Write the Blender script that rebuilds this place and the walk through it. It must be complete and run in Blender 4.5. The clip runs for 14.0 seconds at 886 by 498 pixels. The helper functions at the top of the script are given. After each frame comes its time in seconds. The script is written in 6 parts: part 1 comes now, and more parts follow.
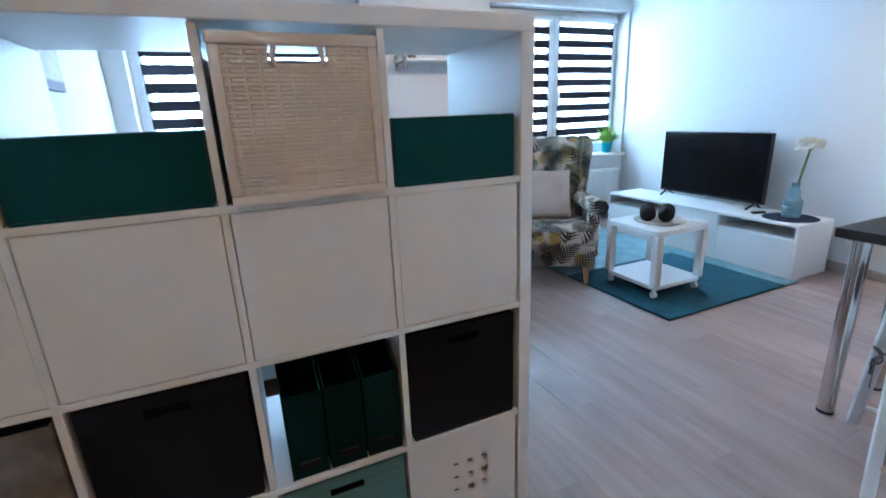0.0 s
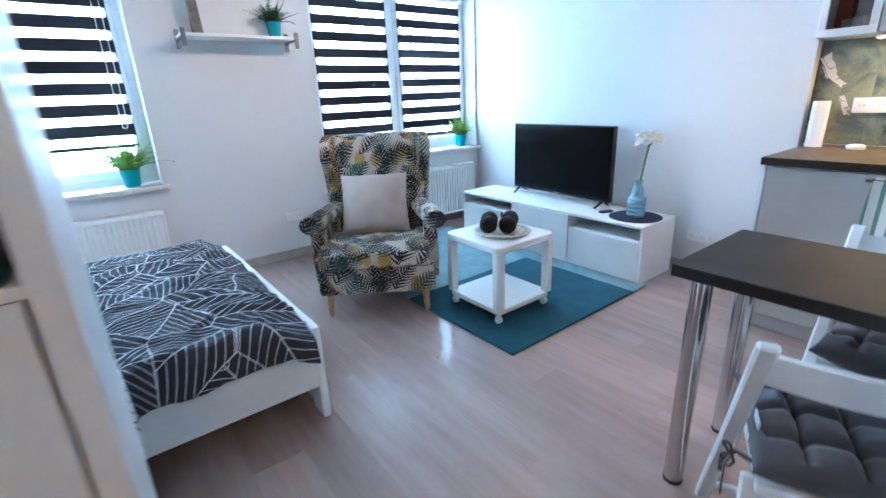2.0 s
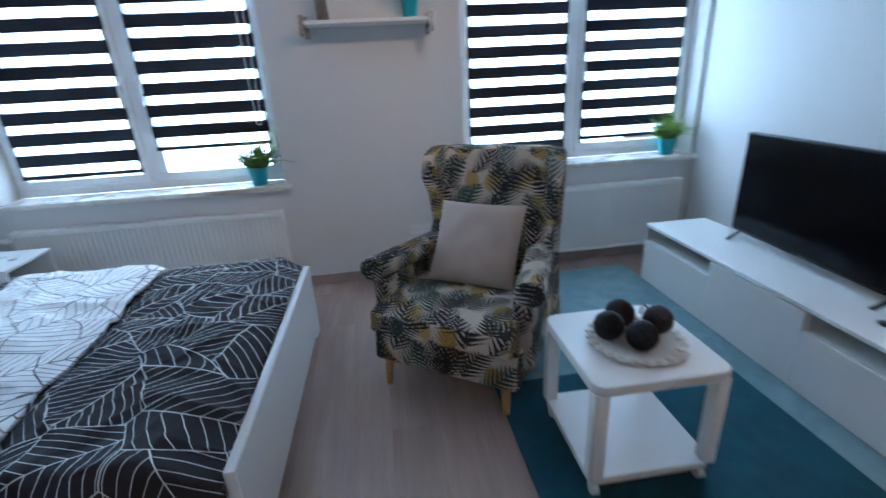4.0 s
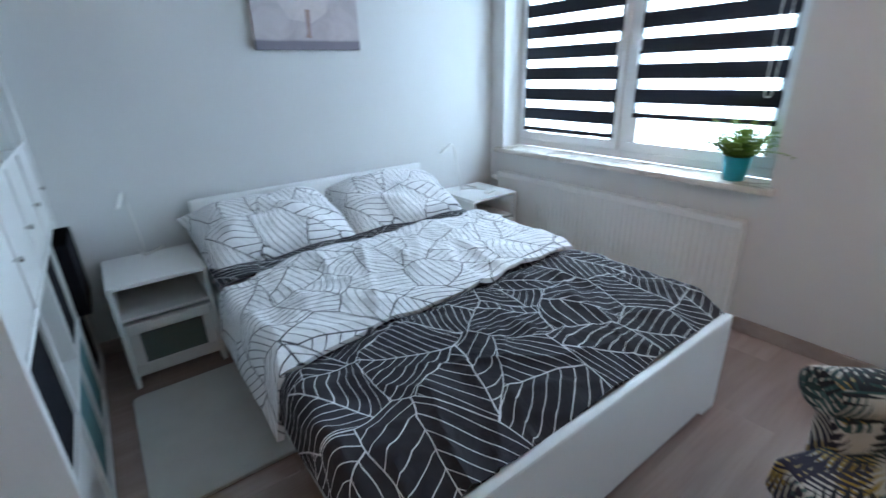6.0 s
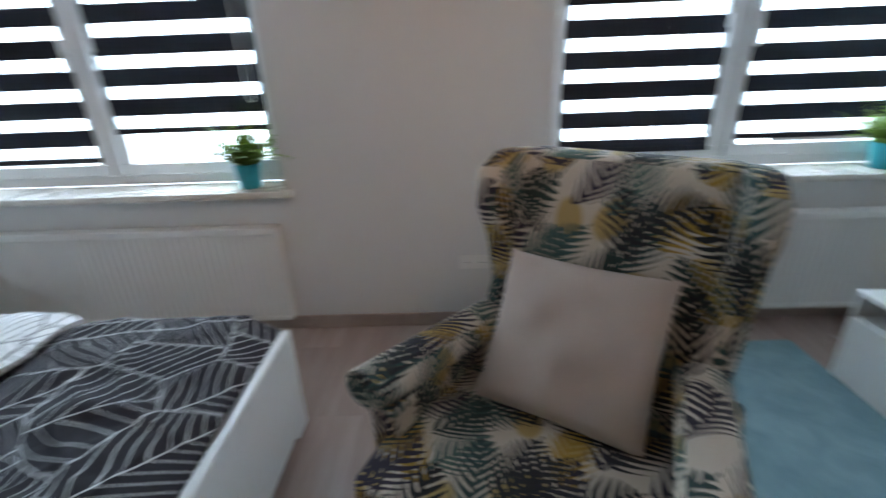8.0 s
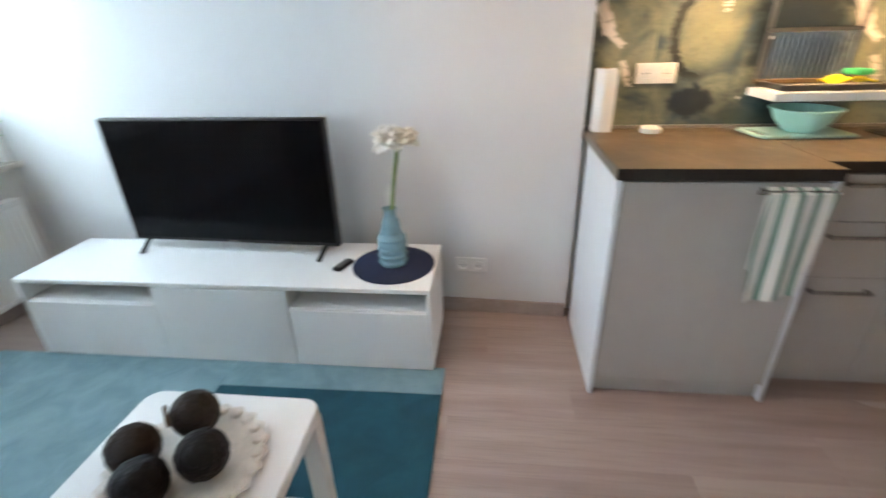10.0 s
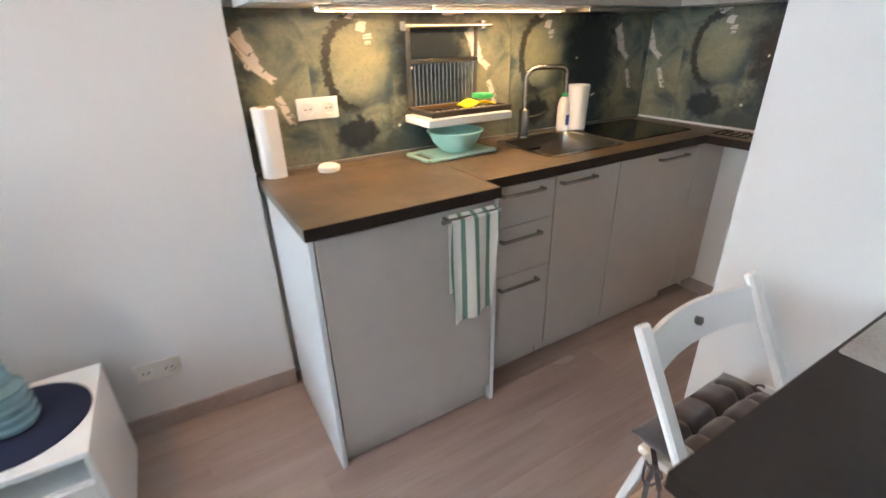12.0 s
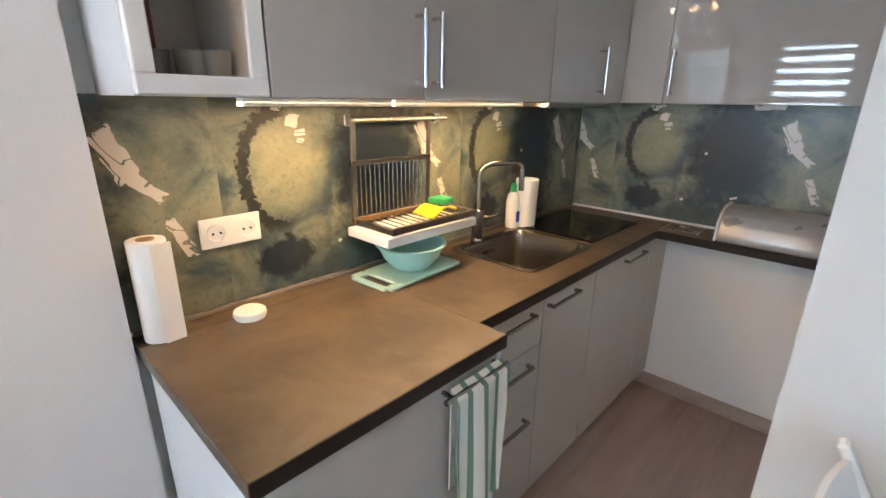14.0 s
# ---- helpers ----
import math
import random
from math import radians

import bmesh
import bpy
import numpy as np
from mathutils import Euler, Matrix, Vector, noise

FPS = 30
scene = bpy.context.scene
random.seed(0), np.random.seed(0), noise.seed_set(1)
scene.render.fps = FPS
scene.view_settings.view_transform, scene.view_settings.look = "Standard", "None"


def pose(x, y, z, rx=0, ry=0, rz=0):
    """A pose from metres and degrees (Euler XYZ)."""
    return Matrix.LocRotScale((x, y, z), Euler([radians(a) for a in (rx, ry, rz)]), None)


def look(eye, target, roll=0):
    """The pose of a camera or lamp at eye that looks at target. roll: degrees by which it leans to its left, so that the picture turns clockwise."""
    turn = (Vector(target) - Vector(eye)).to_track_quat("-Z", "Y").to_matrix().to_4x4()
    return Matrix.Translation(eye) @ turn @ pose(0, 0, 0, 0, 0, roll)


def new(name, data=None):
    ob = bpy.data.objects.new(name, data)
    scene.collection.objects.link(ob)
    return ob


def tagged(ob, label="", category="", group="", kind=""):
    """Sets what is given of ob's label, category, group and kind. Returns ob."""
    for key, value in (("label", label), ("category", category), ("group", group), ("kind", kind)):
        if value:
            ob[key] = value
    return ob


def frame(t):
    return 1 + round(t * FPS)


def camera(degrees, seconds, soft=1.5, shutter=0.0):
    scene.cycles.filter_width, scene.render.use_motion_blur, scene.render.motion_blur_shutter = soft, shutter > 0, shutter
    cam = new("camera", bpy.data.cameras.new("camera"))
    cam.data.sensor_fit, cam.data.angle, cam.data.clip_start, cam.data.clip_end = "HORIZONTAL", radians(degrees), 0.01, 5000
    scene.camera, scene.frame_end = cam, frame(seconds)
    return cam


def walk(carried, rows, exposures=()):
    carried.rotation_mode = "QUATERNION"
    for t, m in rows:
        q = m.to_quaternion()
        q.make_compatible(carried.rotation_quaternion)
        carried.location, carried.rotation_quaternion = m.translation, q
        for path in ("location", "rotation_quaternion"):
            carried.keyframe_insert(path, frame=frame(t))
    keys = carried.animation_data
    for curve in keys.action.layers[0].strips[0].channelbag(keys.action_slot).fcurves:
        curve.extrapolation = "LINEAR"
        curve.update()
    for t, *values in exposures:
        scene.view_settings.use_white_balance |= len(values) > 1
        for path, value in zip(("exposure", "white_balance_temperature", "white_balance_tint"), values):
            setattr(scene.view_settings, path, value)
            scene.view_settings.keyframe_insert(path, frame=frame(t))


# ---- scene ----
cam = camera(88.6, 14.0, soft=1.5, shutter=0.5)
PATH = [
    (0, (0.08, 0.011, 1.247), (0.843, 1.773, 0.685), -2.4),
    (0.5, (0.152, 0.047, 1.212), (0.976, 1.75, 0.565), -2.4),
    (1, (0.339, 0.164, 1.22), (1.334, 1.764, 0.548), -2.8),
    (1.5, (0.578, 0.275, 1.254), (1.705, 1.788, 0.588), -3.2),
    (2, (0.826, 0.354, 1.271), (1.969, 1.867, 0.635), -2.4),
    (2.2, (0.949, 0.391, 1.265), (2.071, 1.926, 0.646), -2.1),
    (4.3, (1.908, 1.101, 1.395), (1.874, 2.975, 0.698), -3.1),
    (4.5, (1.844, 1.214, 1.346), (1.626, 3.083, 0.668), -2.9),
    (5, (1.822, 1.423, 1.357), (1.129, 3.156, 0.639), -2.7),
    (5.5, (1.87, 1.56, 1.326), (0.756, 3.057, 0.606), -2.3),
    (6, (1.952, 1.669, 1.313), (0.455, 2.775, 0.582), -1.8),
    (6.5, (1.99, 1.75, 1.287), (0.366, 2.671, 0.572), -2.1),
    (7, (1.979, 1.821, 1.287), (0.453, 2.89, 0.562), -2.6),
    (7.5, (1.926, 1.944, 1.337), (0.945, 3.511, 0.575), -2.8),
    (8, (2.002, 2.038, 1.303), (1.951, 3.882, 0.531), -2.2),
    (8.3, (2.046, 2.022, 1.298), (2.434, 3.817, 0.506), -1.7),
    (8.5, (2.11, 1.95, 1.316), (2.719, 3.674, 0.504), -1.9),
    (9, (2.11, 1.76, 1.314), (3.349, 3.1, 0.495), -1.8),
    (9.2, (2.102, 1.7, 1.314), (3.537, 2.821, 0.487), -1.5),
    (11.3, (2.075, 1.529, 1.333), (3.727, 0.825, 0.451), -2.5),
    (11.5, (2.142, 1.504, 1.333), (3.779, 0.746, 0.469), -2.2),
    (12, (2.358, 1.448, 1.374), (3.919, 0.531, 0.525), -1.5),
    (12.5, (2.559, 1.435, 1.393), (3.983, 0.281, 0.591), -1.4),
    (13, (2.79, 1.427, 1.426), (4.071, 0.084, 0.683), -0.6),
    (13.5, (2.892, 1.417, 1.463), (4.145, 0.012, 0.786), 0.2),
    (14, (2.921, 1.396, 1.47), (4.227, 0.013, 0.85), 0.8),
]
EXPOSURES = [
    (0.0, 0.68, 5400, 12), (1.0, 0.90, 5400, 12), (2.2, 0.88, 5400, 13), (4.3, -0.33, 5750, 16), (6.0, -0.14, 6350, 17), (7.5, -0.27, 6750, 18), (8.5, -0.46, 7050, 18),
    (9.2, 0.12, 7250, 17), (11.3, 0.70, 7250, 19), (12.5, 0.52, 7100, 19), (14.0, 0.43, 7050, 19),
]
walk(cam, [(t, look(eye, target, roll)) for t, eye, target, roll in PATH], EXPOSURES)

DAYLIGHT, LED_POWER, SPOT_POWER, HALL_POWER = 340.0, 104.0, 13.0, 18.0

# ---- world and light ----
world = bpy.data.worlds.new("sky")
scene.world = world
world.use_nodes = True
wnt = world.node_tree
sky = wnt.nodes.new("ShaderNodeTexSky")
sky.sky_type = "NISHITA"
sky.sun_disc = False
sky.sun_elevation = radians(40)
sky.sun_rotation = radians(200)
sky.dust_density = 3.0
wnt.links.new(sky.outputs[0], wnt.nodes["Background"].inputs[0])
wnt.nodes["Background"].inputs[1].default_value = 0.15

sun = new("sun", bpy.data.lights.new("sun", "SUN"))
sun.data.energy, sun.data.angle, sun.data.color = 1.2, radians(12), (1.0, 0.96, 0.9)
sun.matrix_world = look((3, -12, 11), (3, 0, 0))


def window_light(name, x, w, power):
    """Daylight of the bright sky outside one window."""
    lamp = new(name, bpy.data.lights.new(name, "AREA"))
    lamp.data.shape, lamp.data.size, lamp.data.size_y = "RECTANGLE", w, 2.8
    lamp.data.energy, lamp.data.color = power, (0.65, 0.87, 1.0)
    lamp.matrix_world = look((x, 4.98, 1.75), (x, 3.0, 0.80))



def spot_lamp(k):
    lamp = new("spot_glow", bpy.data.lights.new("spot_glow", "SPOT"))
    lamp.data.energy, lamp.data.color, lamp.data.shadow_soft_size = SPOT_POWER * (1.7 if k < 2 else 1.0), (1.0, 0.68, 0.40), 0.028
    lamp.data.spot_size, lamp.data.spot_blend = radians(95), 0.8
    x = 2.88 - 0.38 + 0.19 * k
    aim = ((0.9, 4.1, 1.5), (1.9, 4.1, 1.7), (x + 0.5, 0.3, 0.4), (x + 0.5, 0.3, 0.4), (x + 0.5, 0.3, 0.4))[k]
    lamp.matrix_world = look((x, 2.46, 2.370), aim)


for k in range(5):
    spot_lamp(k)

window_light("sky_light_1", 0.34, 2.3, DAYLIGHT)
window_light("sky_light_2", 3.26, 2.2, DAYLIGHT)

# ---- materials ----


def val(nt, sock, v):
    if isinstance(v, bpy.types.NodeSocket):
        nt.links.new(v, sock)
    else:
        sock.default_value = v


def mth(nt, op, a, b=None, c=None):
    n = nt.nodes.new("ShaderNodeMath")
    n.operation = op
    for i, v in enumerate((a, b, c)):
        if v is not None:
            val(nt, n.inputs[i], v)
    return n.outputs[0]


def mixc(nt, fac, a, b, mode="MIX"):
    n = nt.nodes.new("ShaderNodeMix")
    n.data_type, n.blend_type = "RGBA", mode
    val(nt, n.inputs[0], fac)
    for i, v in ((6, a), (7, b)):
        val(nt, n.inputs[i], v if isinstance(v, bpy.types.NodeSocket) else (*v[:3], 1.0))
    return n.outputs[2]


def noise_tex(nt, vec, scale, detail=3.0, rough=0.55, dist=0.0):
    n = nt.nodes.new("ShaderNodeTexNoise")
    if vec is not None:
        nt.links.new(vec, n.inputs["Vector"])
    n.inputs["Scale"].default_value, n.inputs["Detail"].default_value = scale, detail
    n.inputs["Roughness"].default_value, n.inputs["Distortion"].default_value = rough, dist
    return n.outputs["Fac"]


def smooth(nt, x, lo, hi):
    n = nt.nodes.new("ShaderNodeMapRange")
    n.interpolation_type = "SMOOTHSTEP"
    val(nt, n.inputs[0], x)
    n.inputs[1].default_value, n.inputs[2].default_value = lo, hi
    return n.outputs[0]


def coords(nt, kind="Object"):
    return nt.nodes.new("ShaderNodeTexCoord").outputs[kind]


def split(nt, vec):
    n = nt.nodes.new("ShaderNodeSeparateXYZ")
    nt.links.new(vec, n.inputs[0])
    return n.outputs[0], n.outputs[1], n.outputs[2]


def join(nt, x, y, z):
    n = nt.nodes.new("ShaderNodeCombineXYZ")
    for i, v in enumerate((x, y, z)):
        val(nt, n.inputs[i], v)
    return n.outputs[0]


def blank(name):
    m = bpy.data.materials.new(name)
    m.use_nodes = True
    nt = m.node_tree
    return m, nt, nt.nodes["Principled BSDF"]


def add_bump(nt, bsdf, height, strength, distance=0.01):
    b = nt.nodes.new("ShaderNodeBump")
    b.inputs["Strength"].default_value, b.inputs["Distance"].default_value = strength, distance
    nt.links.new(height, b.inputs["Height"])
    nt.links.new(b.outputs[0], bsdf.inputs["Normal"])


def surface(name, col, rough=0.5, metal=0.0, vary=0.08, fine=60.0, coarse=2.5, bump=0.0, coat=0.0, rvary=0.1, sheen=0.0, spread=0.01, trans=0.0, ior=1.45, spec=0.5):
    """A painted, metal, plastic or woven surface with soft stains and fine grain."""
    m, nt, p = blank(name)
    vec = coords(nt)
    big = noise_tex(nt, vec, coarse, 4.0)
    small = noise_tex(nt, vec, fine, 3.0)
    f = mth(nt, "ADD", mth(nt, "MULTIPLY", big, 0.65), mth(nt, "MULTIPLY", small, 0.35))
    dark = [c * (1 - vary) for c in col]
    light = [min(1.0, c * (1 + vary * 0.7)) for c in col]
    nt.links.new(mixc(nt, smooth(nt, f, 0.3, 0.7), dark, light), p.inputs["Base Color"])
    r = mth(nt, "ADD", mth(nt, "MULTIPLY", big, rvary * 2), rough - rvary)
    nt.links.new(r, p.inputs["Roughness"])
    p.inputs["Metallic"].default_value = metal
    p.inputs["Coat Weight"].default_value = coat
    p.inputs["Sheen Weight"].default_value = sheen
    p.inputs["Specular IOR Level"].default_value = spec
    p.inputs["Transmission Weight"].default_value = trans
    p.inputs["IOR"].default_value = ior
    if bump:
        add_bump(nt, p, small, bump, spread)
    return m


WALL = surface("wall_paint", (0.66, 0.655, 0.645), 0.75, vary=0.03, fine=220, coarse=1.2, bump=0.12, spread=0.004)
CEIL = surface("ceiling_paint", (0.80, 0.80, 0.79), 0.85, vary=0.02, fine=180, bump=0.08, spread=0.004)
WHITE = surface("white_foil", (0.78, 0.775, 0.76), 0.32, vary=0.025, fine=90, coarse=3, rvary=0.06, bump=0.02, spread=0.002)
SATIN = surface("white_lacquer", (0.80, 0.80, 0.79), 0.22, vary=0.02, fine=60, rvary=0.05)
ENAMEL = surface("white_enamel", (0.78, 0.775, 0.755), 0.30, vary=0.03, fine=50)
PVC = surface("white_pvc", (0.82, 0.83, 0.84), 0.28, vary=0.02, fine=40)
STONE = surface("sill_marble", (0.70, 0.65, 0.60), 0.28, vary=0.14, fine=28, coarse=7, coat=0.3)
GREYGLOSS = surface("grey_gloss_foil", (0.42, 0.385, 0.355), 0.025, vary=0.03, fine=12, coarse=1.5, rvary=0.005, coat=0.5)
GREYSIDE = surface("light_grey_board", (0.60, 0.62, 0.64), 0.4, vary=0.03)
CHROME = surface("chrome", (0.62, 0.60, 0.58), 0.16, 1.0, vary=0.06, fine=90, rvary=0.06)
STEEL = surface("brushed_steel", (0.34, 0.325, 0.31), 0.26, 1.0, vary=0.10, fine=160, rvary=0.08)
SINKSTEEL = surface("sink_steel", (0.30, 0.28, 0.26), 0.24, 1.0, vary=0.12, fine=160, rvary=0.06)
DARKMETAL = surface("dark_metal", (0.15, 0.145, 0.14), 0.35, 0.9, vary=0.1)
BLACK = surface("black_plastic", (0.010, 0.010, 0.011), 0.4, vary=0.2, fine=120, spec=0.35)
SCREEN = surface("screen_glass", (0.003, 0.003, 0.004), 0.16, vary=0.1, rvary=0.02, spec=0.16)
GLASSBLACK = surface("black_glass", (0.004, 0.004, 0.005), 0.10, vary=0.1, rvary=0.02, spec=0.3)
BEECH = surface("beech_wood", (0.42, 0.22, 0.09), 0.45, vary=0.25, fine=35, coarse=9)
CUSHION = surface("beige_cotton", (0.53, 0.415, 0.355), 0.9, vary=0.08, fine=420, coarse=5, bump=0.35, sheen=0.3, spread=0.003)
GREYPAD = surface("grey_cotton", (0.068, 0.060, 0.064), 0.92, vary=0.18, fine=380, coarse=8, bump=0.35, sheen=0.3, spread=0.003)
MATTRESS = surface("mattress_cloth", (0.60, 0.60, 0.62), 0.9, vary=0.06, fine=250, bump=0.2)
TURQ = surface("turquoise_metal", (0.012, 0.29, 0.36), 0.35, vary=0.08, fine=20)
SOIL = surface("soil", (0.03, 0.02, 0.013), 0.95, vary=0.5, fine=90, bump=0.8)
LEAF = surface("fern_green", (0.20, 0.33, 0.04), 0.5, vary=0.4, fine=22, coarse=12, bump=0.2)
LEAFDARK = surface("dark_green_leaf", (0.03, 0.085, 0.03), 0.5, vary=0.4, fine=22)
GREENFELT = surface("bottle_green_felt", (0.004, 0.050, 0.054), 0.95, spec=0.1, vary=0.2, fine=260, bump=0.3, sheen=0.15, spread=0.003)
FILEGREEN = surface("dark_green_card", (0.003, 0.020, 0.021), 0.9, spec=0.1, vary=0.2, fine=200, bump=0.2, spread=0.003)
# near-black that stands for shade inside the box slots
SLOTSHADE = surface("slot_shade", (0.002, 0.002, 0.002), 0.95, spec=0.05)
BLACKBOX = surface("black_fabric_box", (0.009, 0.0095, 0.0135), 0.9, spec=0.15, vary=0.25, fine=260, bump=0.25, spread=0.003)
TEALBOX = surface("teal_fabric_box", (0.11, 0.25, 0.27), 0.9, vary=0.12, fine=260, bump=0.25, spread=0.003)
GREYBOX = surface("grey_weathered_box", (0.20, 0.18, 0.17), 0.85, vary=0.55, fine=14, coarse=9, bump=0.3)
BASKETM = surface("white_woven_plastic", (0.72, 0.63, 0.55), 0.6, vary=0.06, fine=70)
MATPILE = surface("off_white_mat", (0.60, 0.57, 0.53), 0.95, vary=0.08, fine=320, coarse=6, bump=0.6, sheen=0.4, spread=0.006)
MINT = surface("mint_plastic", (0.36, 0.66, 0.58), 0.4, vary=0.05, fine=30)
MINTPALE = surface("pale_mint_plastic", (0.45, 0.68, 0.60), 0.45, vary=0.05, fine=30)
YELLOW = surface("yellow_plastic", (0.75, 0.60, 0.02), 0.5, vary=0.08)
SPONGE = surface("green_sponge", (0.02, 0.33, 0.12), 0.9, vary=0.2, fine=150, bump=0.5)
PAPER = surface("paper_towel", (0.74, 0.72, 0.69), 0.95, vary=0.04, fine=110, bump=0.35, spread=0.004)
PLASTICW = surface("white_plastic", (0.76, 0.75, 0.72), 0.4, vary=0.03)
BALLBLACK = surface("black_rattan_ball", (0.010, 0.008, 0.009), 0.55, spec=0.25, vary=0.4, fine=70, bump=0.9, spread=0.01)
BALLBROWN = surface("dark_brown_rattan_ball", (0.030, 0.020, 0.016), 0.6, spec=0.25, vary=0.4, fine=70, bump=0.9, spread=0.01)
PLATE = surface("carved_white_wood", (0.70, 0.65, 0.59), 0.65, vary=0.14, fine=45, coarse=14, bump=0.5)
NAVY = surface("navy_woven_mat", (0.008, 0.014, 0.045), 0.9, vary=0.25, fine=240, bump=0.4)
VASE = surface("blue_grey_glass", (0.36, 0.60, 0.70), 0.10, vary=0.12, fine=30, trans=0.6)
PETAL = surface("white_petal", (0.83, 0.82, 0.78), 0.7, vary=0.05, fine=40)
CREAM = surface("cream_petal", (0.82, 0.79, 0.69), 0.7, vary=0.08, fine=40)
# tan that puts a warm reflection into the rear dowel's colour
TANDOWEL = surface("tan_reflection_dowel", (0.55, 0.42, 0.29), 0.5, vary=0.12, fine=60)
STEM = surface("green_stem", (0.13, 0.20, 0.06), 0.6, vary=0.2)
LACE = surface("grey_lace", (0.42, 0.40, 0.38), 0.95, vary=0.25, fine=160, bump=0.6)
SKIRT = surface("pinkish_oak_skirting", (0.36, 0.285, 0.25), 0.5, vary=0.15, fine=40, coarse=6)
BLINDDARK = surface("dark_blind_fabric", (0.014, 0.018, 0.028), 0.85, vary=0.15, fine=300, bump=0.2, spread=0.002)
PANEGREEN = surface("frosted_green_pane", (0.11, 0.15, 0.14), 0.3, vary=0.06)
GROUNDM = surface("outdoor_ground", (0.30, 0.30, 0.28), 0.95, vary=0.3, fine=1.5, coarse=0.2)
DARKWOOD = surface("dark_rack_wood", (0.10, 0.055, 0.02), 0.45, vary=0.2, fine=50)
DOORM = surface("hall_door_white", (0.74, 0.74, 0.72), 0.4, vary=0.03)


def glass(name, tint=(1, 1, 1), rough=0.02):
    m, nt, p = blank(name)
    p.inputs["Base Color"].default_value = (*tint, 1)
    p.inputs["Roughness"].default_value = rough
    p.inputs["Transmission Weight"].default_value = 1.0
    p.inputs["IOR"].default_value = 1.03
    return m


PANE = glass("window_glass", (0.97, 1.0, 1.0), 0.0)
CABGLASS = glass("cabinet_glass", (0.75, 0.74, 0.72), 0.06)
GLASSWARE = surface("clear_glassware", (0.80, 0.80, 0.78), 0.15, vary=0.05, trans=0.55)
CLEARCOVER = glass("clear_cover", (0.85, 0.86, 0.88), 0.12)


def sheer():
    """The light stripes of the blinds: thin white voile that lets most light pass."""
    m, nt, p = blank("sheer_blind_fabric")
    nt.nodes.remove(p)
    out = nt.nodes["Material Output"]
    tr = nt.nodes.new("ShaderNodeBsdfTransparent")
    tr.inputs[0].default_value = (0.92, 0.96, 1.0, 1)
    tl = nt.nodes.new("ShaderNodeBsdfTranslucent")
    tl.inputs[0].default_value = (0.85, 0.88, 0.9, 1)
    mx = nt.nodes.new("ShaderNodeMixShader")
    val(nt, mx.inputs[0], mth(nt, "ADD", mth(nt, "MULTIPLY", noise_tex(nt, coords(nt), 400), 0.2), 0.25))
    nt.links.new(tr.outputs[0], mx.inputs[1])
    nt.links.new(tl.outputs[0], mx.inputs[2])
    nt.links.new(mx.outputs[0], out.inputs["Surface"])
    return m


SHEER = sheer()


def emitter(name, col, power):
    m, nt, p = blank(name)
    p.inputs["Base Color"].default_value = (0.9, 0.9, 0.85, 1)
    p.inputs["Emission Color"].default_value = (*col, 1)
    p.inputs["Emission Strength"].default_value = power
    return m


LED = emitter("warm_led", (1.0, 0.66, 0.33), LED_POWER)
BULB = emitter("warm_bulb", (1.0, 0.70, 0.42), 40.0)
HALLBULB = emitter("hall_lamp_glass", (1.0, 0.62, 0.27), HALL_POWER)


def oak_floor():
    m, nt, p = blank("limed_oak_laminate")
    info = nt.nodes.new("ShaderNodeObjectInfo")
    x, y, z = split(nt, coords(nt))
    shift = mth(nt, "MULTIPLY", info.outputs["Random"], 40.0)
    long = mth(nt, "ADD", y, shift)
    grain = noise_tex(nt, join(nt, mth(nt, "MULTIPLY", x, 9.0), mth(nt, "MULTIPLY", long, 0.8), shift), 2.0, 3.0, 0.5)
    fine = noise_tex(nt, join(nt, mth(nt, "MULTIPLY", x, 70.0), mth(nt, "MULTIPLY", long, 2.0), shift), 3.0, 2.0, 0.4)
    blot = noise_tex(nt, join(nt, mth(nt, "MULTIPLY", x, 2.0), mth(nt, "MULTIPLY", long, 0.7), shift), 2.2, 2.0, 0.4)
    c = mixc(nt, grain, (0.240, 0.168, 0.143), (0.460, 0.340, 0.298))
    c = mixc(nt, mth(nt, "MULTIPLY", smooth(nt, blot, 0.35, 0.65), 0.45), c, (0.43, 0.33, 0.285))
    c = mixc(nt, mth(nt, "MULTIPLY", smooth(nt, fine, 0.45, 0.75), 0.28), c, (0.25, 0.18, 0.15))
    tone = mth(nt, "ADD", mth(nt, "MULTIPLY", info.outputs["Random"], 0.14), 0.90)
    c = mixc(nt, 1.0, c, join(nt, tone, tone, tone), "MULTIPLY")
    nt.links.new(c, p.inputs["Base Color"])
    nt.links.new(mth(nt, "ADD", mth(nt, "MULTIPLY", blot, 0.10), 0.20), p.inputs["Roughness"])
    return m


OAK = oak_floor()


def worktop():
    m, nt, p = blank("dark_concrete_laminate")
    vec = coords(nt)
    a = noise_tex(nt, vec, 4.0, 5.0, 0.6, 0.6)
    b = noise_tex(nt, vec, 14.0, 5.0, 0.65)
    c = mixc(nt, smooth(nt, a, 0.3, 0.7), (0.056, 0.041, 0.029), (0.125, 0.089, 0.058))
    c = mixc(nt, mth(nt, "MULTIPLY", smooth(nt, b, 0.5, 0.75), 0.5), c, (0.115, 0.10, 0.085))
    nt.links.new(c, p.inputs["Base Color"])
    nt.links.new(mth(nt, "ADD", mth(nt, "MULTIPLY", b, 0.25), 0.30), p.inputs["Roughness"])
    add_bump(nt, p, b, 0.08, 0.002)
    return m


WORKTOP = worktop()
TABLEDARK = surface("dark_brown_laminate", (0.024, 0.019, 0.017), 0.5, vary=0.18, fine=60, coarse=5, spec=0.3)


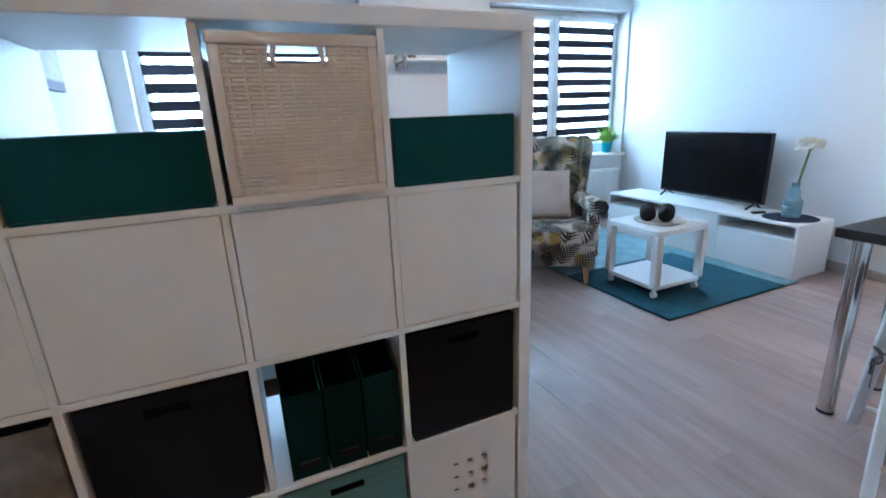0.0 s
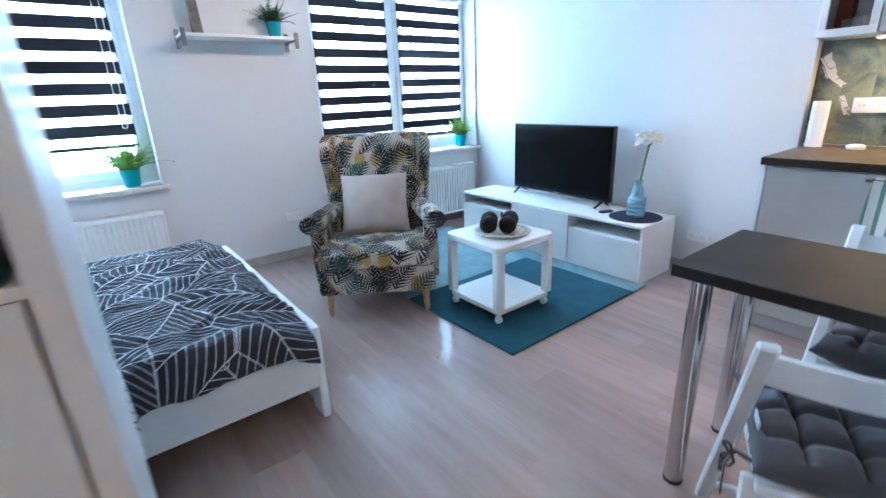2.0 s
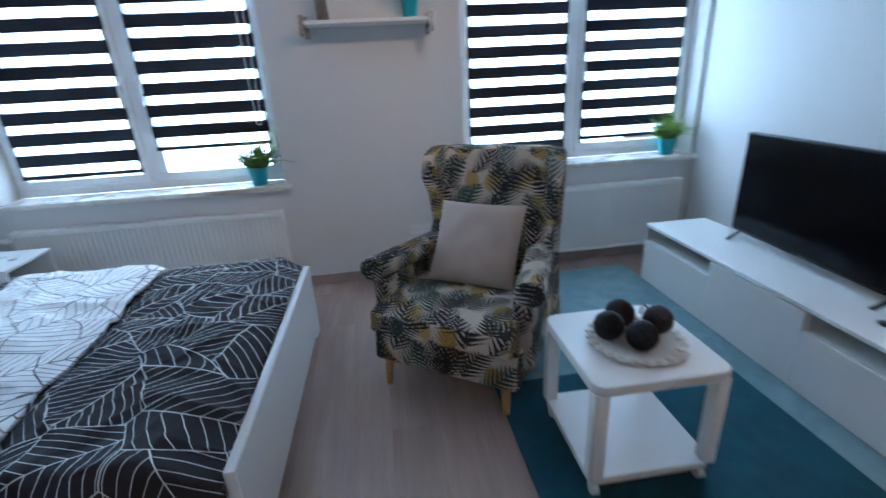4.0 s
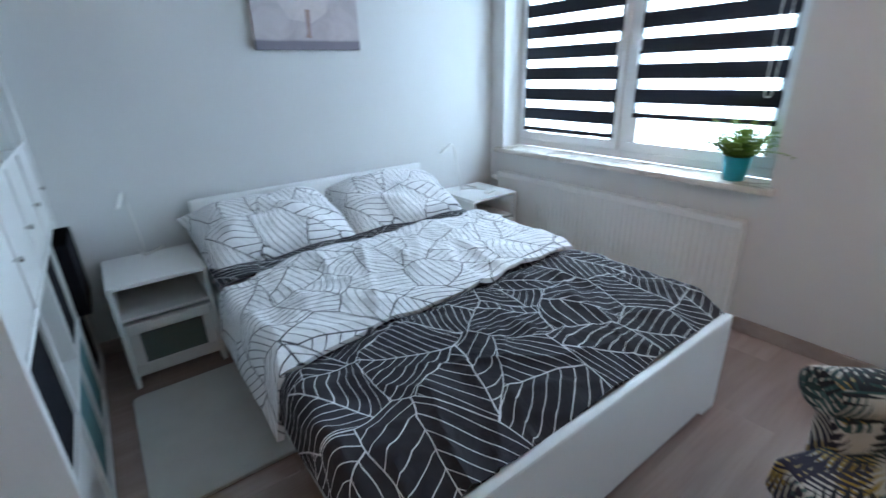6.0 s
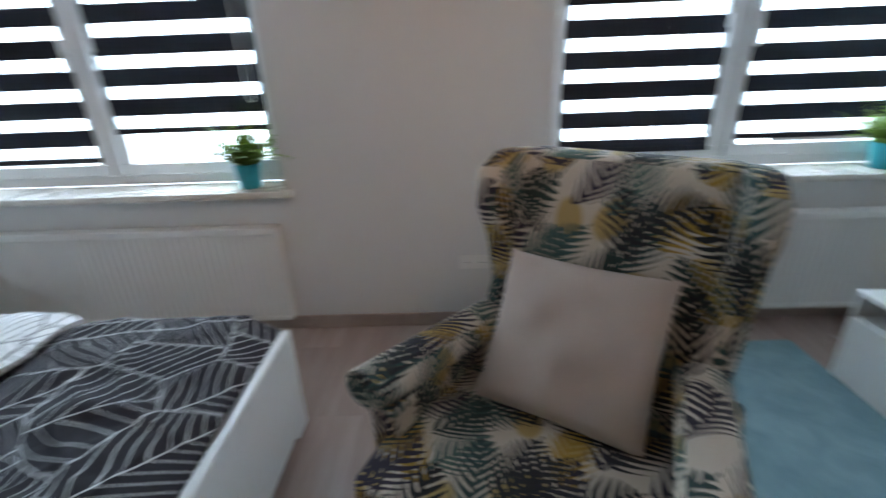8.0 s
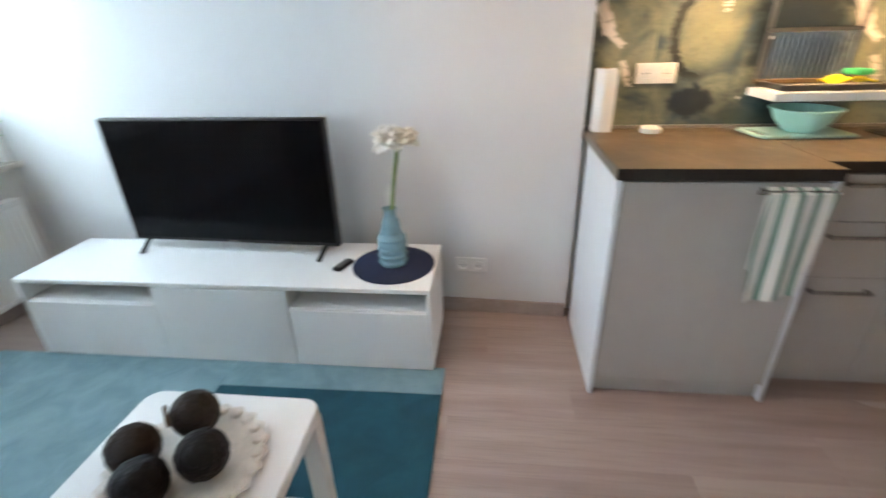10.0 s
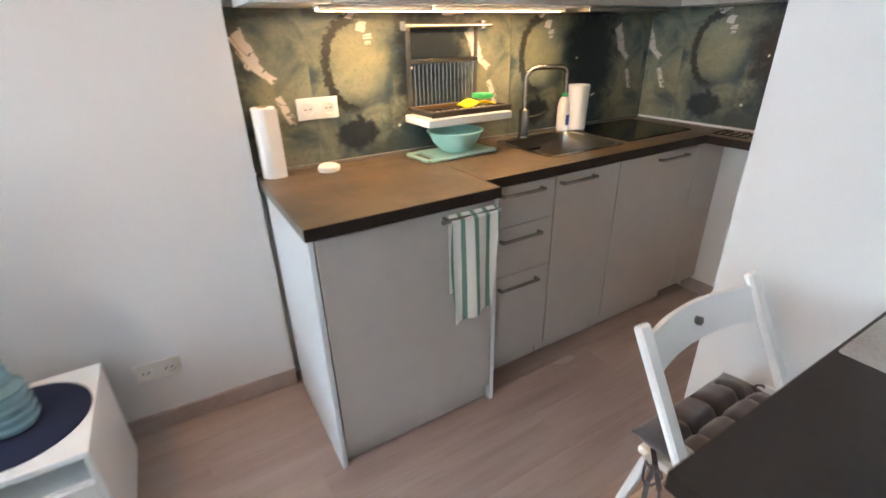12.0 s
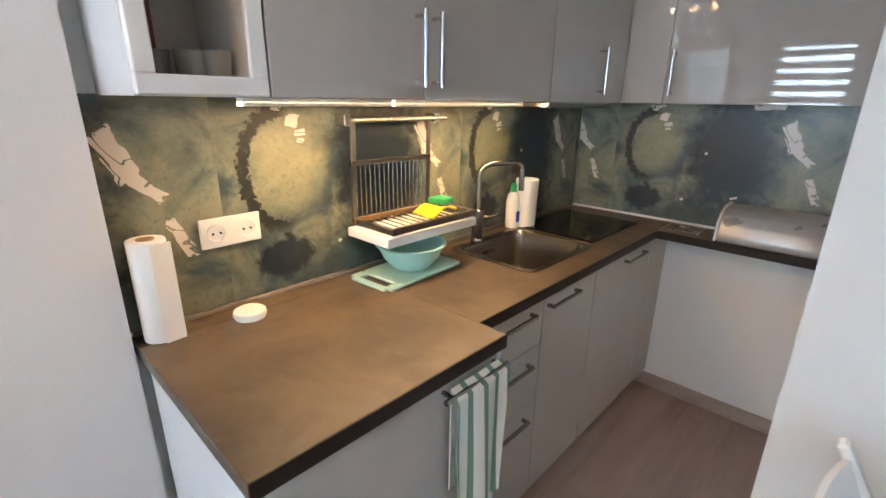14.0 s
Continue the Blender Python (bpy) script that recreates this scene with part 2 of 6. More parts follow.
def leaf_local(nt, x, y, cell, rnd=0.85, turn=6.2832, base=0.0):
    """Random leaves: place along and across each leaf's midrib, and its own random colours."""
    v = nt.nodes.new("ShaderNodeTexVoronoi")
    v.voronoi_dimensions = "2D"
    vec = join(nt, x, y, 0.0)
    nt.links.new(vec, v.inputs["Vector"])
    v.inputs["Scale"].default_value = 1.0 / cell
    v.inputs["Randomness"].default_value = rnd
    cx, cy, _ = split(nt, v.outputs["Position"])
    dx, dy = mth(nt, "SUBTRACT", x, cx), mth(nt, "SUBTRACT", y, cy)
    r, g, b = split(nt, v.outputs["Color"])
    ang = mth(nt, "ADD", mth(nt, "MULTIPLY", r, turn), base)
    ca, sa = mth(nt, "COSINE", ang), mth(nt, "SINE", ang)
    u = mth(nt, "ADD", mth(nt, "MULTIPLY", dx, ca), mth(nt, "MULTIPLY", dy, sa))
    w = mth(nt, "SUBTRACT", mth(nt, "MULTIPLY", dy, ca), mth(nt, "MULTIPLY", dx, sa))
    e = nt.nodes.new("ShaderNodeTexVoronoi")
    e.voronoi_dimensions, e.feature = "2D", "DISTANCE_TO_EDGE"
    nt.links.new(vec, e.inputs["Vector"])
    e.inputs["Scale"].default_value = 1.0 / cell
    e.inputs["Randomness"].default_value = rnd
    return u, w, g, b, mth(nt, "MULTIPLY", e.outputs["Distance"], cell)


def bed_cloth(name, ground, ink, line):
    m, nt, p = blank(name)
    x, y, z = split(nt, coords(nt))
    vec = coords(nt)
    x = mth(nt, "ADD", x, mth(nt, "MULTIPLY", mth(nt, "SUBTRACT", noise_tex(nt, vec, 2.2, 1.0), 0.5), 0.12))
    y = mth(nt, "ADD", mth(nt, "ADD", y, mth(nt, "MULTIPLY", z, 0.8)), mth(nt, "MULTIPLY", mth(nt, "SUBTRACT", noise_tex(nt, vec, 2.6, 1.0), 0.5), 0.12))
    u, w, g, b, edge = leaf_local(nt, x, y, 0.27)
    aw = mth(nt, "ABSOLUTE", w)
    q = mth(nt, "ADD", mth(nt, "ADD", u, mth(nt, "MULTIPLY", aw, 0.75)), mth(nt, "MULTIPLY", mth(nt, "MULTIPLY", aw, aw), 1.2))
    often = mth(nt, "ADD", mth(nt, "MULTIPLY", g, 9.0), 19.0)
    q = mth(nt, "MULTIPLY", q, often)
    fr = mth(nt, "ABSOLUTE", mth(nt, "SUBTRACT", mth(nt, "FRACT", q), 0.5))
    vein = mth(nt, "LESS_THAN", fr, mth(nt, "MULTIPLY", often, line * 0.95))
    rib = mth(nt, "LESS_THAN", aw, line * 1.15)
    rim = mth(nt, "LESS_THAN", edge, line * 1.0)
    ink_f = mth(nt, "MAXIMUM", mth(nt, "MAXIMUM", vein, rib), rim)
    weave = noise_tex(nt, vec, 500, 2.0)
    base = mixc(nt, weave, [c * 0.9 for c in ground], [min(1, c * 1.05) for c in ground])
    nt.links.new(mixc(nt, ink_f, base, ink), p.inputs["Base Color"])
    p.inputs["Roughness"].default_value = 0.9
    p.inputs["Specular IOR Level"].default_value = 0.2
    fold = noise_tex(nt, vec, 9.0, 3.0, 0.5, 0.8)
    add_bump(nt, p, fold, 0.6, 0.03)
    return m


CLOTHWHITE = bed_cloth("white_leaf_print_cotton", (0.83, 0.82, 0.825), (0.10, 0.095, 0.105), 0.0025)
CLOTHDARK = bed_cloth("charcoal_leaf_print_cotton", (0.034, 0.033, 0.039), (0.62, 0.61, 0.62), 0.0019)


def palm_cloth():
    m, nt, p = blank("palm_leaf_print_upholstery")
    vec = coords(nt)
    x, y, z = split(nt, vec)
    nx, ny, nz = split(nt, coords(nt, "Normal"))
    flat = mth(nt, "GREATER_THAN", mth(nt, "ABSOLUTE", nz), 0.72)
    side = mth(nt, "MULTIPLY", mth(nt, "GREATER_THAN", mth(nt, "ABSOLUTE", nx), 0.72), mth(nt, "SUBTRACT", 1.0, flat))
    a = mth(nt, "ADD", x, mth(nt, "MULTIPLY", side, mth(nt, "SUBTRACT", y, x)))
    b = mth(nt, "ADD", z, mth(nt, "MULTIPLY", flat, mth(nt, "SUBTRACT", mth(nt, "ADD", y, 0.43), z)))
    wob = mth(nt, "MULTIPLY", mth(nt, "SUBTRACT", noise_tex(nt, vec, 9.0, 1.0), 0.5), 0.03)
    a, b = mth(nt, "ADD", a, wob), mth(nt, "ADD", b, wob)
    col = mixc(nt, noise_tex(nt, vec, 300), (0.50, 0.42, 0.34), (0.59, 0.51, 0.43))
    # soft mustard blots first, then layers of feathery fronds
    u, w, g, r, edge = leaf_local(nt, a, b, 0.17, 0.7, 1.2, 1.0)
    d = mth(nt, "ADD", mth(nt, "POWER", mth(nt, "DIVIDE", u, 0.068), 2.0), mth(nt, "POWER", mth(nt, "DIVIDE", w, 0.040), 2.0))
    col = mixc(nt, mth(nt, "MULTIPLY", smooth(nt, d, 1.3, 0.6), mth(nt, "LESS_THAN", g, 0.5)), col, (0.42, 0.29, 0.11))
    layers = (
        (0.190, 0.37, 0.65, 0.024, ((0.36, 0.21, 0.03), (0.42, 0.27, 0.05), (0.07, 0.13, 0.115))),
        (0.215, 0.81, 0.84, 0.025, ((0.028, 0.075, 0.070), (0.018, 0.050, 0.047), (0.016, 0.012, 0.026))),
        (0.225, 0.53, 0.74, 0.024, ((0.010, 0.012, 0.015), (0.016, 0.042, 0.040), (0.022, 0.015, 0.032))),
        (0.205, 0.23, 0.88, 0.027, ((0.008, 0.010, 0.013), (0.020, 0.014, 0.030), (0.012, 0.036, 0.034))),
    )
    for cell, off, share, pitch, tones in layers:
        u, w, g, r, edge = leaf_local(nt, mth(nt, "ADD", a, off), mth(nt, "ADD", b, off * 1.7), cell, 0.55, 2.2, 0.47)
        w = mth(nt, "SUBTRACT", w, mth(nt, "MULTIPLY", mth(nt, "MULTIPLY", u, u), mth(nt, "MULTIPLY", mth(nt, "SUBTRACT", g, 0.4), 9.0)))
        aw = mth(nt, "ABSOLUTE", w)
        t = mth(nt, "DIVIDE", mth(nt, "ADD", u, 0.012), 0.104)
        reach = mth(nt, "MULTIPLY", mth(nt, "SQRT", mth(nt, "MAXIMUM", mth(nt, "SUBTRACT", 1.0, mth(nt, "MULTIPLY", t, t)), 0.0)), 0.074)
        far = mth(nt, "DIVIDE", aw, mth(nt, "MAXIMUM", reach, 0.001))
        # leaflets sweep forward, bow outwards and end in points
        q = mth(nt, "SUBTRACT", mth(nt, "SUBTRACT", u, mth(nt, "MULTIPLY", aw, 0.75)), mth(nt, "MULTIPLY", mth(nt, "MULTIPLY", aw, aw), 5.0))
        q = mth(nt, "ADD", mth(nt, "DIVIDE", q, pitch), mth(nt, "MULTIPLY", mth(nt, "GREATER_THAN", w, 0.0), 0.4))
        tri = mth(nt, "MULTIPLY", mth(nt, "ABSOLUTE", mth(nt, "SUBTRACT", mth(nt, "FRACT", q), 0.5)), 2.0)
        duty = mth(nt, "MULTIPLY", mth(nt, "SUBTRACT", 1.0, mth(nt, "MULTIPLY", far, far)), 0.72)
        leaf = mth(nt, "MULTIPLY", mth(nt, "LESS_THAN", far, 1.0), mth(nt, "LESS_THAN", tri, duty))
        rib = mth(nt, "MULTIPLY", mth(nt, "LESS_THAN", aw, 0.0022), mth(nt, "LESS_THAN", mth(nt, "ABSOLUTE", u), 0.11))
        mask = mth(nt, "MULTIPLY", mth(nt, "MAXIMUM", leaf, rib), mth(nt, "LESS_THAN", r, share))
        ramp = nt.nodes.new("ShaderNodeValToRGB")
        ramp.color_ramp.interpolation = "CONSTANT"
        els = ramp.color_ramp.elements
        els.new(0.7)
        for el, pos, tone in zip(els, (0.0, 0.4, 0.7), tones):
            el.position, el.color = pos, (*tone, 1)
        nt.links.new(g, ramp.inputs[0])
        shade = mixc(nt, noise_tex(nt, vec, 35.0, 2.0), ramp.outputs[0], (0.10, 0.10, 0.09))
        col = mixc(nt, mask, col, mixc(nt, 0.15, ramp.outputs[0], shade))
    nt.links.new(col, p.inputs["Base Color"])
    p.inputs["Roughness"].default_value = 0.9
    p.inputs["Sheen Weight"].default_value = 0.06
    add_bump(nt, p, noise_tex(nt, vec, 260), 0.3, 0.003)
    return m


PALM = palm_cloth()


def splash_print():
    """Watercolour print of a splashback panel, 0.93 m wide: x along, z up."""
    m, nt, p = blank("watercolour_print_panel")
    vec = coords(nt)
    x, y, z = split(nt, vec)
    x = mth(nt, "MULTIPLY", mth(nt, "FRACT", mth(nt, "DIVIDE", x, 0.93)), 0.93)
    flat = join(nt, x, 0.0, z)
    n1 = noise_tex(nt, flat, 4.5, 6.0, 0.6, 0.8)
    n2 = noise_tex(nt, flat, 17.0, 5.0, 0.65, 0.5)
    n3 = noise_tex(nt, flat, 60.0, 4.0, 0.7)

    def near(cx, cz, rx, rz, wob, lo, hi):
        ax, az = mth(nt, "DIVIDE", mth(nt, "SUBTRACT", x, cx), rx), mth(nt, "DIVIDE", mth(nt, "SUBTRACT", z, cz), rz)
        d = mth(nt, "SQRT", mth(nt, "ADD", mth(nt, "MULTIPLY", ax, ax), mth(nt, "MULTIPLY", az, az)))
        d = mth(nt, "ADD", d, mth(nt, "MULTIPLY", mth(nt, "SUBTRACT", n2, 0.5), wob))
        return smooth(nt, d, hi, lo), d

    col = mixc(nt, smooth(nt, n1, 0.35, 0.65), (0.044, 0.074, 0.084), (0.225, 0.235, 0.165))
    haze, _ = near(0.52, 0.36, 0.23, 0.34, 1.3, 0.45, 1.1)
    col = mixc(nt, mth(nt, "MULTIPLY", haze, 0.96), col, (0.006, 0.013, 0.022))
    low, _ = near(0.46, 0.02, 0.34, 0.22, 1.2, 0.3, 1.1)
    col = mixc(nt, mth(nt, "MULTIPLY", low, 0.85), col, (0.014, 0.032, 0.042))
    blob, _ = near(0.17, 0.11, 0.11, 0.085, 1.3, 0.6, 0.95)
    col = mixc(nt, mth(nt, "MULTIPLY", blob, 0.92), col, (0.008, 0.015, 0.026))
    glow, _ = near(0.195, 0.37, 0.16, 0.18, 0.6, 0.3, 1.0)
    col = mixc(nt, mth(nt, "MULTIPLY", glow, 0.7), col, (0.27, 0.275, 0.175))
    _, d = near(0.19, 0.36, 0.125, 0.165, 0.30, 0, 1)
    ring = smooth(nt, mth(nt, "ADD", mth(nt, "ABSOLUTE", mth(nt, "SUBTRACT", d, 1.0)), mth(nt, "MULTIPLY", mth(nt, "SUBTRACT", n3, 0.5), 0.5)), 0.15, 0.09)
    side = mth(nt, "MULTIPLY", smooth(nt, x, 0.22, 0.17), smooth(nt, z, 0.16, 0.22))
    col = mixc(nt, mth(nt, "MULTIPLY", mth(nt, "MULTIPLY", ring, side), 0.9), col, (0.016, 0.017, 0.018))
    col = mixc(nt, mth(nt, "MULTIPLY", smooth(nt, n3, 0.5, 0.7), 0.35), col, (0.03, 0.04, 0.042))
    white = None
    torn = ((0.180, 0.532, 0.036, 0.016, 0), (0.215, 0.495, 0.020, 0.020, -15), (0.236, 0.460, 0.016, 0.008, 5), (0.237, 0.438, 0.012, 0.006, -5), (0.722, 0.430, 0.058, 0.028, -66), (0.772, 0.350, 0.044, 0.016, -45), (0.826, 0.220, 0.058, 0.016, -66), (0.62, 0.545, 0.05, 0.012, 3), (0.35, 0.12, 0.008, 0.007, 30), (0.56, 0.155, 0.014, 0.005, 20), (0.42, 0.34, 0.005, 0.006, 0))
    for cx, cz, rx, rz, turn in torn:
        ca, sa = math.cos(radians(turn)), math.sin(radians(turn))
        dx, dz = mth(nt, "SUBTRACT", x, cx), mth(nt, "SUBTRACT", z, cz)
        along = mth(nt, "ABSOLUTE", mth(nt, "ADD", mth(nt, "MULTIPLY", dx, ca / rx), mth(nt, "MULTIPLY", dz, sa / rx)))
        across = mth(nt, "ABSOLUTE", mth(nt, "SUBTRACT", mth(nt, "MULTIPLY", dz, ca / rz), mth(nt, "MULTIPLY", dx, sa / rz)))
        d = mth(nt, "ADD", mth(nt, "ADD", mth(nt, "MAXIMUM", along, across), mth(nt, "MULTIPLY", mth(nt, "SUBTRACT", n2, 0.5), 1.3)), mth(nt, "MULTIPLY", mth(nt, "SUBTRACT", n1, 0.5), 1.2))
        spot = smooth(nt, d, 1.0, 0.94)
        white = spot if white is None else mth(nt, "MAXIMUM", white, spot)
    crack = smooth(nt, mth(nt, "ABSOLUTE", mth(nt, "SUBTRACT", noise_tex(nt, flat, 7.0, 3.0, 0.5, 1.0), 0.5)), 0.008, 0.014)
    col = mixc(nt, mth(nt, "MULTIPLY", white, crack), col, (0.62, 0.57, 0.53))
    nt.links.new(col, p.inputs["Base Color"])
    p.inputs["Roughness"].default_value = 0.32
    return m


PRINT = splash_print()


def rug_mat(name, col, streak):
    m, nt, p = blank(name)
    vec = coords(nt)
    n = noise_tex(nt, vec, 7.0, 5.0, 0.65, 0.6)
    f = noise_tex(nt, vec, 240.0, 3.0)
    c = mixc(nt, smooth(nt, n, 0.25, 0.75), [v * 0.88 for v in col], streak)
    c = mixc(nt, mth(nt, "MULTIPLY", f, 0.4), c, [v * 0.5 for v in col])
    nt.links.new(c, p.inputs["Base Color"])
    p.inputs["Roughness"].default_value = 0.95
    add_bump(nt, p, f, 0.9, 0.006)
    return m


RUGDARK = rug_mat("dark_teal_pile", (0.003, 0.062, 0.096), (0.005, 0.092, 0.130))
RUGLIGHT = rug_mat("pale_blue_pile", (0.165, 0.285, 0.32), (0.235, 0.36, 0.395))


def towel_mat():
    m, nt, p = blank("striped_tea_towel")
    vec = coords(nt)
    x, y, z = split(nt, vec)
    q = mth(nt, "FRACT", mth(nt, "DIVIDE", mth(nt, "ADD", y, 1.012), 0.048))
    stripe = mth(nt, "LESS_THAN", q, 0.34)
    c = mixc(nt, stripe, (0.68, 0.66, 0.60), (0.10, 0.22, 0.17))
    c = mixc(nt, mth(nt, "MULTIPLY", noise_tex(nt, vec, 420), 0.25), c, (0.3, 0.3, 0.28))
    nt.links.new(c, p.inputs["Base Color"])
    p.inputs["Roughness"].default_value = 0.95
    add_bump(nt, p, noise_tex(nt, vec, 300), 0.4, 0.003)
    return m


TOWEL = towel_mat()


def canvas_print():
    m, nt, p = blank("mauve_painting_canvas")
    vec = coords(nt)
    x, y, z = split(nt, vec)
    n = noise_tex(nt, vec, 6.0, 5.0, 0.6, 0.8)
    c = mixc(nt, smooth(nt, n, 0.3, 0.7), (0.40, 0.345, 0.36), (0.54, 0.48, 0.49))
    floor_f = smooth(nt, mth(nt, "ADD", z, mth(nt, "MULTIPLY", n, 0.012)), 0.062, 0.045)
    c = mixc(nt, floor_f, c, (0.20, 0.175, 0.21))
    nt.links.new(c, p.inputs["Base Color"])
    p.inputs["Roughness"].default_value = 0.75
    add_bump(nt, p, noise_tex(nt, vec, 350), 0.3, 0.002)
    return m


CANVAS = canvas_print()
PAINTPALE = surface("pale_paint", (0.60, 0.53, 0.53), 0.75, vary=0.12, fine=30)
PAINTTAN = surface("tan_paint", (0.36, 0.24, 0.21), 0.75, vary=0.15, fine=30)
PAINTDARK = surface("plum_paint", (0.12, 0.08, 0.09), 0.75, vary=0.2, fine=30)

# ---- building helpers ----


def flat_faces(me):
    """Keep broad flat faces flat beside narrow bevels."""
    if len(me.polygons) > 400:
        return
    sharp = me.attributes.get("sharp_edge") or me.attributes.new("sharp_edge", "BOOLEAN", "EDGE")
    faces = {}
    for p in me.polygons:
        for k in p.edge_keys:
            faces.setdefault(k, []).append(p)
    for e in me.edges:
        f = faces.get(e.key, ())
        if len(f) == 2 and f[0].normal.angle(f[1].normal, 0.0) > 0.36:
            a, b = sorted((f[0].area, f[1].area))
            if b > 5 * a:
                sharp.data[e.index].value = True


def finish(bm, name, material, parent=None, smooth_angle=40):
    me = bpy.data.meshes.new(name)
    bmesh.ops.recalc_face_normals(bm, faces=bm.faces[:])
    bm.to_mesh(me)
    bm.free()
    if material is not None:
        me.materials.append(material)
    if smooth_angle:
        me.shade_smooth()
        me.set_sharp_from_angle(angle=radians(smooth_angle))
        flat_faces(me)
    ob = new(name, me)
    ob.parent = parent
    return ob


def part(name, bm, material, parent, label=""):
    ob = finish(bm, name, material, parent)
    return tagged(ob, label) if label else ob


def thing(name, loc, label, category, rz=0.0, group=""):
    ob = new(name)
    ob.empty_display_size = 0.1
    ob.matrix_world = pose(*loc, 0, 0, rz)
    return tagged(ob, label, category, group)


def structure(name, bm, material, label="", category=""):
    return tagged(finish(bm, name, material), label, category, kind="structure")


def bevel(bm, off, seg=2, edges=None):
    if off > 0:
        bmesh.ops.bevel(bm, geom=edges or bm.edges[:], offset=off, segments=seg, profile=0.5, affect="EDGES", clamp_overlap=True)
    return bm


def box(lo, hi, off=0.003, seg=1, bm=None):
    b = bmesh.new()
    vs = [b.verts.new((x, y, z)) for z in (lo[2], hi[2]) for y in (lo[1], hi[1]) for x in (lo[0], hi[0])]
    for f in ((0, 2, 3, 1), (4, 5, 7, 6), (0, 1, 5, 4), (2, 6, 7, 3), (0, 4, 6, 2), (1, 3, 7, 5)):
        b.faces.new([vs[i] for i in f])
    bevel(b, off, seg)
    return blend(bm, b)


def blend(bm, b):
    """Add mesh b to bm."""
    if bm is None:
        return b
    me = bpy.data.meshes.new("tmp")
    b.to_mesh(me)
    b.free()
    bm.from_mesh(me)
    bpy.data.meshes.remove(me)
    return bm


def prism(outline, axis, a, b, off=0.0, seg=2, bm=None):
    """An outline of two-number corners drawn out along an axis from a to b."""
    m = bmesh.new()

    def at(p, d):
        q = list(p)
        q.insert("xyz".index(axis), d)
        return m.verts.new(q)

    lo, hi = [at(p, a) for p in outline], [at(p, b) for p in outline]
    n = len(outline)
    m.faces.new(lo)
    m.faces.new(hi[::-1])
    for i in range(n):
        m.faces.new((lo[i], lo[(i + 1) % n], hi[(i + 1) % n], hi[i]))
    bmesh.ops.recalc_face_normals(m, faces=m.faces[:])
    bevel(m, off, seg)
    return blend(bm, m)


def lathe(profile, centre=(0, 0, 0), n=24, bm=None):
    """Turn rings of (radius, height) round the z axis."""
    m = bmesh.new()
    rings = []
    for r, z in profile:
        if r < 1e-5:
            rings.append([m.verts.new((centre[0], centre[1], centre[2] + z))])
        else:
            rings.append([m.verts.new((centre[0] + r * math.cos(6.28318 * i / n), centre[1] + r * math.sin(6.28318 * i / n), centre[2] + z)) for i in range(n)])
    for p, q in zip(rings, rings[1:]):
        for i in range(n):
            j = (i + 1) % n
            if len(p) == 1 and len(q) > 1:
                m.faces.new((p[0], q[j], q[i]))
            elif len(q) == 1 and len(p) > 1:
                m.faces.new((p[i], p[j], q[0]))
            elif len(p) > 1:
                m.faces.new((p[i], p[j], q[j], q[i]))
    return blend(bm, m)


def tube(points, r, n=10, bm=None, taper=None):
    """A round rod through points."""
    m = bmesh.new()
    pts = [Vector(p) for p in points]
    rings, side = [], None
    for i, p in enumerate(pts):
        d = (pts[min(i + 1, len(pts) - 1)] - pts[max(i - 1, 0)]).normalized()
        if side is None:
            side = d.cross(Vector((0.13, 0.41, 0.9))).normalized()
        side = (side - d * side.dot(d)).normalized()
        up = d.cross(side)
        rr = r if taper is None else r + (taper - r) * i / max(1, len(pts) - 1)
        rings.append([m.verts.new(p + (side * math.cos(6.28318 * k / n) + up * math.sin(6.28318 * k / n)) * rr) for k in range(n)])
    for p, q in zip(rings, rings[1:]):
        for i in range(n):
            m.faces.new((p[i], p[(i + 1) % n], q[(i + 1) % n], q[i]))
    m.faces.new(rings[0][::-1])
    m.faces.new(rings[-1])
    return blend(bm, m)


def arc(c, r, a0, a1, n, plane="xz"):
    out = []
    for i in range(n + 1):
        a = radians(a0 + (a1 - a0) * i / n)
        u, v = r * math.cos(a), r * math.sin(a)
        out.append((c[0] + u, c[1], c[2] + v) if plane == "xz" else (c[0], c[1] + u, c[2] + v) if plane == "yz" else (c[0] + u, c[1] + v, c[2]))
    return out


def bar(a, b, w, t, off=0.003, bm=None, up=(0, 0, 1)):
    """A flat bar from a to b, w wide across and t thick."""
    a, b = Vector(a), Vector(b)
    d = (b - a).normalized()
    s = d.cross(Vector(up)).normalized()
    u = s.cross(d)
    m = box((-w / 2, -t / 2, 0), (w / 2, t / 2, (b - a).length), off)
    mat = Matrix((s, u, d)).transposed().to_4x4()
    mat.translation = a
    bmesh.ops.transform(m, matrix=mat, verts=m.verts[:])
    return blend(bm, m)


